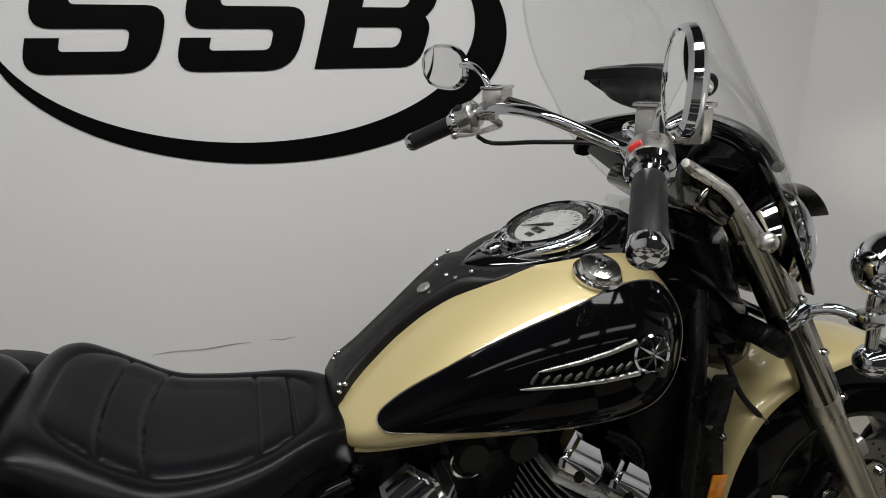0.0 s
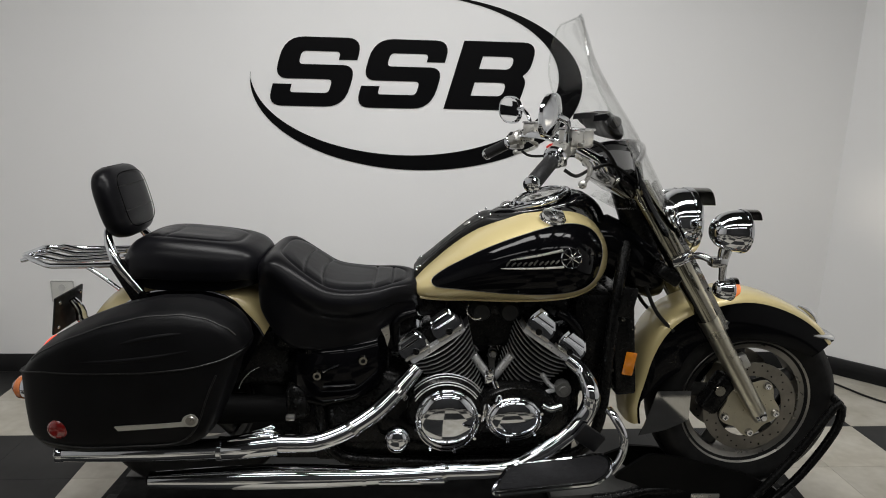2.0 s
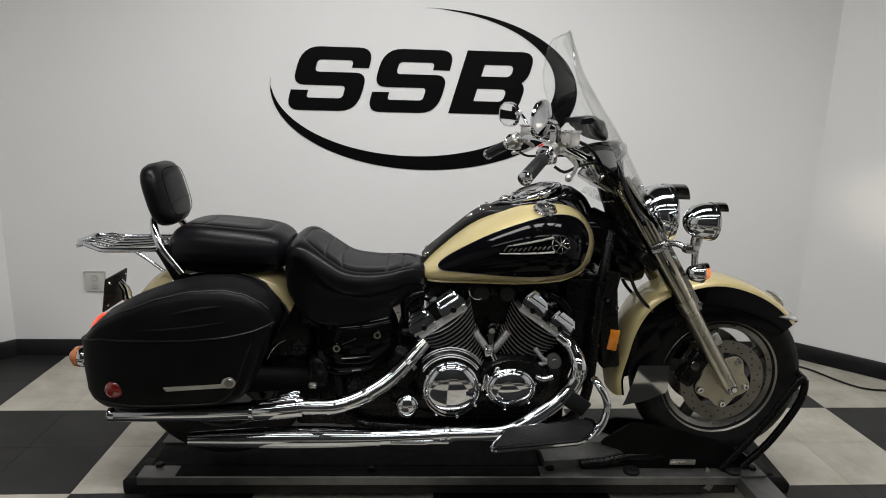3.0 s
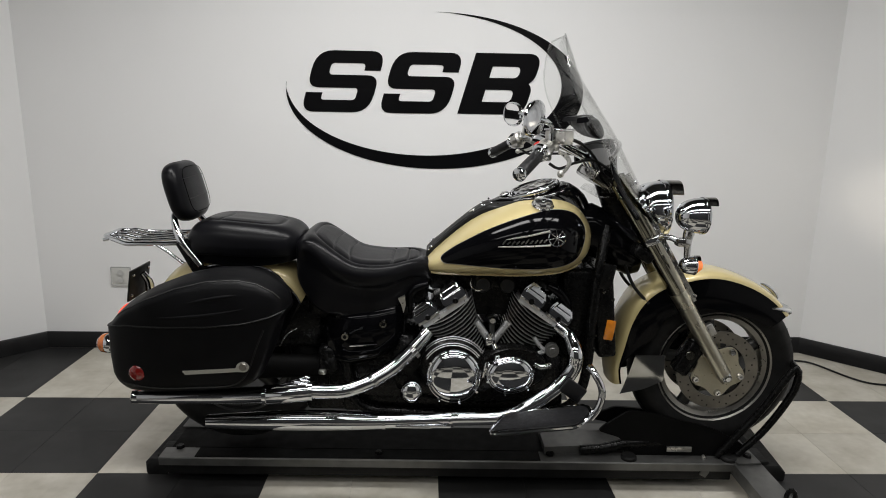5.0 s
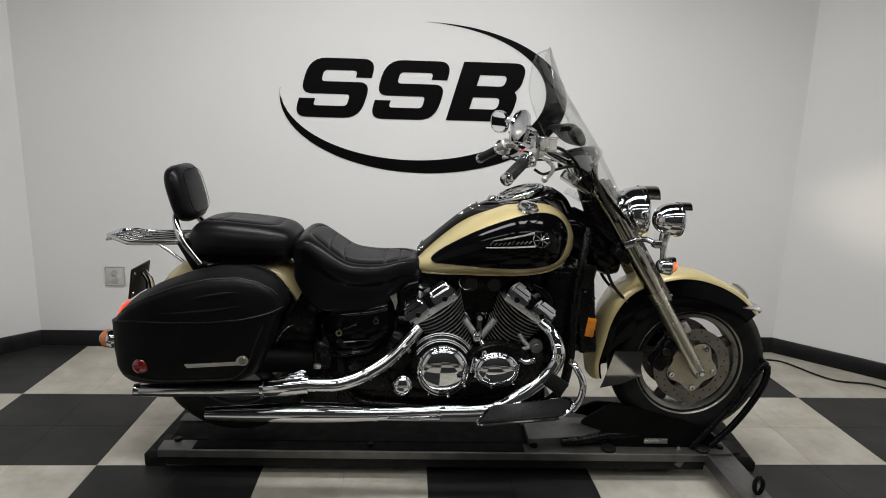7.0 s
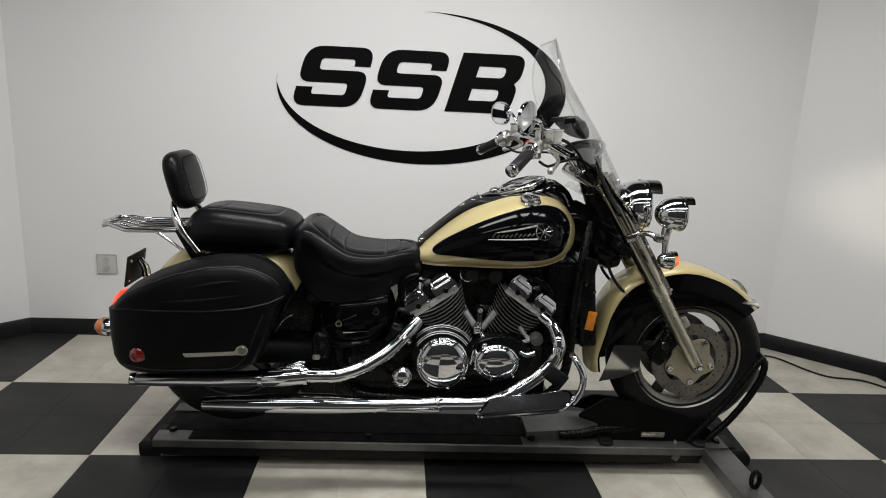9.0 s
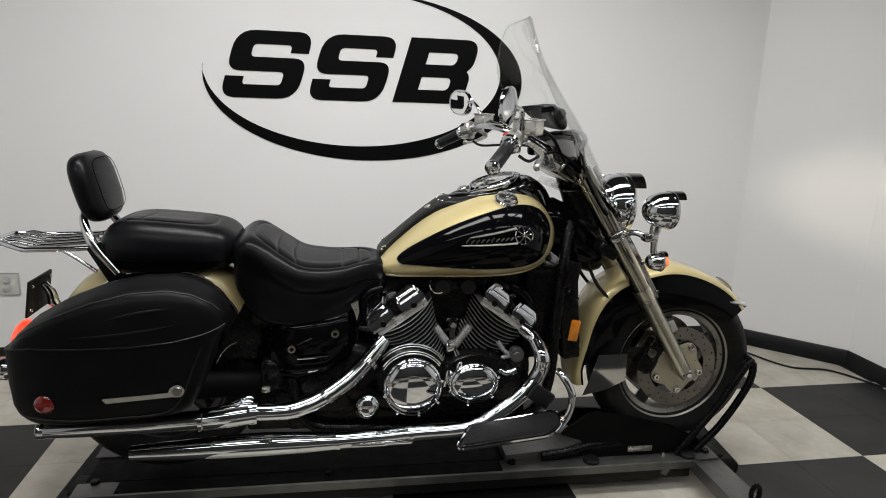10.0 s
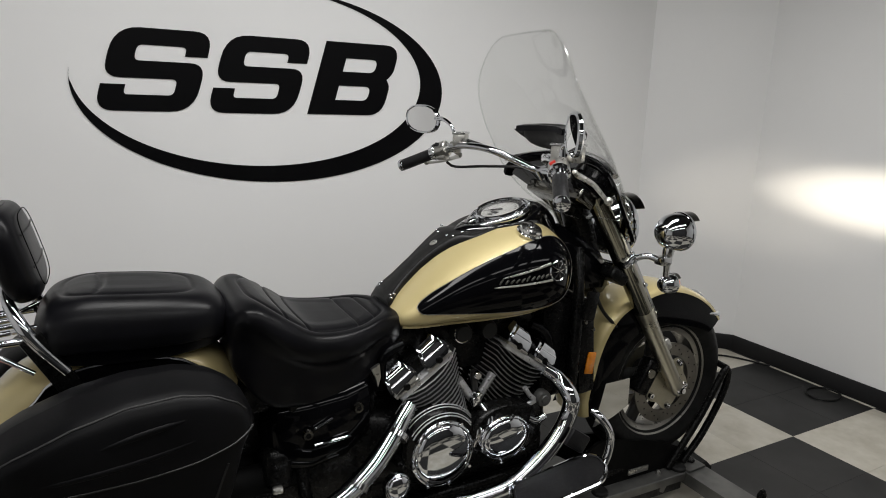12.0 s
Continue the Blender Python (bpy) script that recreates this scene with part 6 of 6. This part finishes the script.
# ---- exhaust ----
for s in (-1, 1):
    up_path = [((-1.088, 0.492), 0.0235), ((-1.0, 0.493), 0.026), ((-0.80, 0.498), 0.0290), ((-0.618, 0.505), 0.0300), ((-0.612, 0.505), 0.0345), ((-0.53, 0.514), 0.0355), ((-0.470, 0.522), 0.036), ((-0.462, 0.523), 0.034)]
    bm = nb()
    tube(bm, [(x, s * 0.305, z) for (x, z), r in up_path], [r for _, r in up_path], 28)
    upper = part("upper_muffler", bm, CHROME, bike, "long chrome upper muffler")
    bm = nb()
    lathe(bm, [(0.0235, 0.0), (0.0255, 0.002), (0.0255, 0.02), (0.0245, 0.022)], (-1.091, s * 0.305, 0.492), (1, 0, 0), 28)
    part("tip_ring", bm, CHROME, upper)
    # Solid black disc paints the dark inside of the upper outlet.
    bm = nb()
    tube(bm, [(-1.093, s * 0.305, 0.492), (-1.087, s * 0.305, 0.492)], 0.0185, 20)
    part("outlet_hole", bm, ENGINE, upper)
    for x, z, r in ((-0.622, 0.505, 0.0355), (-0.458, 0.523, 0.0370)):
        bm = nb()
        tube(bm, [(x - 0.006, s * 0.305, z), (x + 0.006, s * 0.305, z)], r, 28)
        part("clamp", bm, CHROME, upper)
    for k in range(3):
        bm = nb()
        x0, y0 = -0.600 + 0.032 * k, s * (0.318 - 0.011 * k)
        tube(bm, [(x0, y0, 0.535 + 0.009 * k), (x0 + 0.02, y0, 0.541 + 0.009 * k), (-0.475, y0, 0.552 + 0.009 * k), (-0.465, y0, 0.549 + 0.009 * k)], [0.003, 0.0062, 0.0065, 0.003], 10)
        part("shield_rib", bm, CHROME, upper)
    pipe = [((-0.470, 0.522), 0.0265), ((-0.40, 0.521), 0.0265), ((-0.34, 0.526), 0.027), ((-0.26, 0.545), 0.0275), ((-0.18, 0.582), 0.028), ((-0.118, 0.630), 0.0275), ((-0.07, 0.680), 0.025), ((-0.045, 0.705), 0.022)]
    bm = nb()
    tube(bm, [(x, s * (0.305 - 0.14 * max(0, (x + 0.34) / 0.31) ** 1.2), z) for (x, z), r in pipe], [r for _, r in pipe], 24, n=40)
    rp = part("rear_header_pipe", bm, CHROME, bike, "curved chrome header pipe")
    for x, z, y in ((-0.10, 0.640, 0.215), (-0.24, 0.552, 0.275)):
        bm = nb()
        t = Vector((0.06, 0.035 * -s, 0.055)).normalized()
        tube(bm, [Vector((x, s * y, z)) - t * 0.008, Vector((x, s * y, z)) + t * 0.008], 0.0305, 20)
        part("clamp", bm, DIMCHROME, rp)
    low = [((-0.846, 0.383), 0.0245), ((-0.70, 0.386), 0.031), ((-0.56, 0.390), 0.0365), ((-0.44, 0.392), 0.0375), ((-0.32, 0.392), 0.0345), ((-0.205, 0.392), 0.0285)]
    bm = nb()
    tube(bm, [(x, s * 0.272, z) for (x, z), r in low], [r for _, r in low], 28, n=20)
    lower = part("lower_muffler", bm, CHROME, bike, "long chrome lower muffler")
    # The lower outlet's dark inside is a black disc too.
    bm = nb()
    tube(bm, [(-0.852, s * 0.272, 0.383), (-0.844, s * 0.272, 0.383)], 0.019, 20)
    part("outlet_hole", bm, ENGINE, lower)
    bm = nb()
    tube(bm, [(-0.209, s * 0.272, 0.392), (-0.197, s * 0.272, 0.392)], 0.0305, 28)
    part("clamp", bm, CHROME, lower)
    head = [((-0.205, 0.392), 0.027), ((-0.05, 0.398), 0.025), ((0.04, 0.404), 0.0245), ((0.20, 0.410), 0.0245), ((0.26, 0.422), 0.025), ((0.32, 0.456), 0.0255), ((0.40, 0.506), 0.026), ((0.458, 0.556), 0.027), ((0.488, 0.605), 0.0275), ((0.490, 0.65), 0.0275), ((0.472, 0.70), 0.026), ((0.430, 0.732), 0.023)]
    bm = nb()
    tube(bm, [(x, s * (0.272 - 0.10 * max(0, (x - 0.30) / 0.19) ** 1.5 * (0.35 if z < 0.66 else 0.75) - (1.1 * (0.493 - x) if z > 0.68 else 0)), z) for (x, z), r in head], [r for _, r in head], 24, n=70)
    hp = part("front_header_pipe", bm, CHROME, bike, "curved chrome header pipe")
    for x, z in ((0.04, 0.402), (0.262, 0.422)):
        bm = nb()
        tube(bm, [(x - 0.006, s * 0.272, z - 0.001), (x + 0.006, s * 0.272, z + 0.002)], 0.0285, 20)
        part("clamp", bm, DIMCHROME, hp)
    bm = nb()
    box(bm, (-0.06, s * 0.298, 0.385), (0.20, 0.004, 0.012), 0.0015)
    part("shield_edge", bm, CHROME, hp)

# ---- footboards, guards and small plates ----


def board_z(x):
    return 0.438 + 0.09 * (x - 0.2) + 2.2 * max(0.0, x - 0.42) ** 2


for s in (-1, 1):
    outline = rounded([(0.235, 0.298, 0.03), (0.490, 0.288, 0.04), (0.538, 0.345, 0.05), (0.500, 0.426, 0.05), (0.165, 0.432, 0.03)], 8)
    bm = nb()
    plate(bm, [Vector((p.x, s * p.y, board_z(p.x))) for p in outline], Vector((0, 0, -0.014)))
    board = part("footboard", bm, PLASTIC, bike, "footboard with a black rubber pad and chrome rim")
    bm = nb()
    tube(bm, [Vector((p.x, s * p.y, board_z(p.x) - 0.003)) for p in outline], 0.0075, 8, closed=True)
    part("rim", bm, CHROME, board)
    cx, cy = 0.36, 0.362
    bm = nb()
    plate(bm, [Vector((cx + (p.x - cx) * 0.93, s * (cy + (p.y - cy) * 0.88), board_z(cx + (p.x - cx) * 0.93) + 0.006)) for p in outline], Vector((0, 0, -0.008)))
    pad = part("pad", bm, GRIP, board)
    for k in range(6):
        bm = nb()
        y = s * (0.318 + 0.016 * k)
        tube(bm, [(x, y, board_z(x) + 0.0068) for x in np.linspace(0.255 - 0.010 * k, 0.485, 8)], 0.0016, 6)
        part("pad_rib", bm, GRIP, pad)
    bm = nb()
    tube(bm, [(0.528, s * 0.30, 0.626), (0.533, s * 0.315, 0.622), (0.540, s * 0.33, 0.612), (0.558, s * 0.345, 0.580), (0.566, s * 0.35, 0.545), (0.558, s * 0.355, 0.505), (0.540, s * 0.36, 0.475), (0.525, s * 0.365, 0.460)], 0.0125, 14, n=40)
    part("guard_bar", bm, CHROME, bike, "bent chrome guard bar")
    bm = nb()
    box(bm, (0.475, s * 0.30, 0.535), (0.085, 0.02, 0.06), 0.008, (0, 35, 0))
    part("pedal_pad", bm, GRIP, bike)

for s in (-1, 1):
    bm = nb()
    edge_pts = rounded([(0.752, 0.597, 0.0), (0.868, 0.597, 0.004), (0.868, 0.492, 0.01), (0.79, 0.458, 0.02), (0.700, 0.440, 0.0), (0.716, 0.478, 0.03), (0.736, 0.540, 0.02)], 5)
    plate(bm, [Vector((p.x, s * (0.108 - 0.030 * (p.x - 0.80) - 0.035 * (p.y - 0.53)), p.y)) for p in edge_pts], Vector((0, s * 0.003, 0)))
    part("deflector", bm, DEFLECTOR, bike, "polished metal deflector behind the front tyre")

# the machine and its lift stand turned a little from the wall; both were drawn up at 1 : 0.885
PLACE = pose(0.0012, 0.0426, -0.0396, 0, 0, -1.06) @ Matrix.Diagonal((0.8846, 0.8846, 0.8846, 1))
bike.matrix_basis = PLACE @ bike.matrix_basis
lift.matrix_basis = PLACE @ pose(0.05, 0.1, 0)
lamp("headlight_beam", "SPOT", look(PLACE @ Vector((0.985, 0, 1.15)), PLACE @ Vector((2.9, 0.05, 1.12))) @ Matrix.Diagonal((4.4, 1, 1, 1)), 143, (1.0, 0.90, 0.74), spot_size=radians(13.5), spot_blend=1.0, shadow_soft_size=0.03)
lamp("headlight_spill", "SPOT", look(PLACE @ Vector((0.985, 0, 1.15)), PLACE @ Vector((2.65, 0.72, 1.04))) @ Matrix.Diagonal((2.2, 1, 1, 1)), 22, (1.0, 0.90, 0.74), spot_size=radians(24), spot_blend=1.0, shadow_soft_size=0.05)

# ---- cable on the floor ----
bm = nb()
tube(bm, [(1.76, 1.13, 0.006), (1.93, 1.09, 0.006), (2.01, 1.06, 0.006), (2.10, 0.87, 0.006), (2.16, 0.80, 0.006), (2.32, 0.75, 0.006), (2.44, 0.54, 0.006)], 0.005, 8, n=50)
tagged(part("power_cable", bm, PLASTIC, label="thin black cable lying across the floor tiles"), category="cable")
bm = nb()
pts = []
for k in range(60):
    a = 2 * math.pi * k / 60 * 1.0
    pts.append((2.36 + 0.085 * math.cos(a), 0.195 + 0.07 * math.sin(a), 0.006))
tube(bm, pts, 0.005, 8, closed=True)
tagged(part("cable_coil", bm, PLASTIC, label="small coil of black cable beside the wall"), category="cable")

# ---- floor and its tiles ----
S = 0.6096
bm = nb()
box(bm, (0, -1.2, -0.055), (5.7, 5.5, 0.1), 0)
floor = tagged(part("floor", bm, TILE_DARK, label="checkerboard floor of light and charcoal vinyl tiles"), kind="structure", category="floor")


def tile_mesh(size, mat, name):
    bm = nb()
    h = size / 2 - 0.0004
    loft(bm, [[(x * (h - o), y * (h - o), z) for x, y in ((-1, -1), (1, -1), (1, 1), (-1, 1))] for o, z in ((0, -0.004), (0, -0.0004), (0.0006, 0.0))])
    me = bpy.data.meshes.new(name)
    bm.to_mesh(me)
    bm.free()
    me.materials.append(mat)
    return me


MESHES = {(half, light): tile_mesh(S / 2 if half else S, TILE_LIGHT if light else TILE_DARK, "tile") for half in (0, 1) for light in (0, 1)}
for i in range(-5, 5):
    for j in range(-6, 3):
        light = (i + j) % 2 == 0
        near = j >= -2 and -5 < i < 4
        for a, b in (((0.25, 0.25), (0.75, 0.25), (0.25, 0.75), (0.75, 0.75)) if near else ((0.5, 0.5),)):
            t = new("tile", MESHES[(int(near), int(light))])
            t.location = ((i + a) * S, (j + b) * S, 0.0)
            t.parent = floor
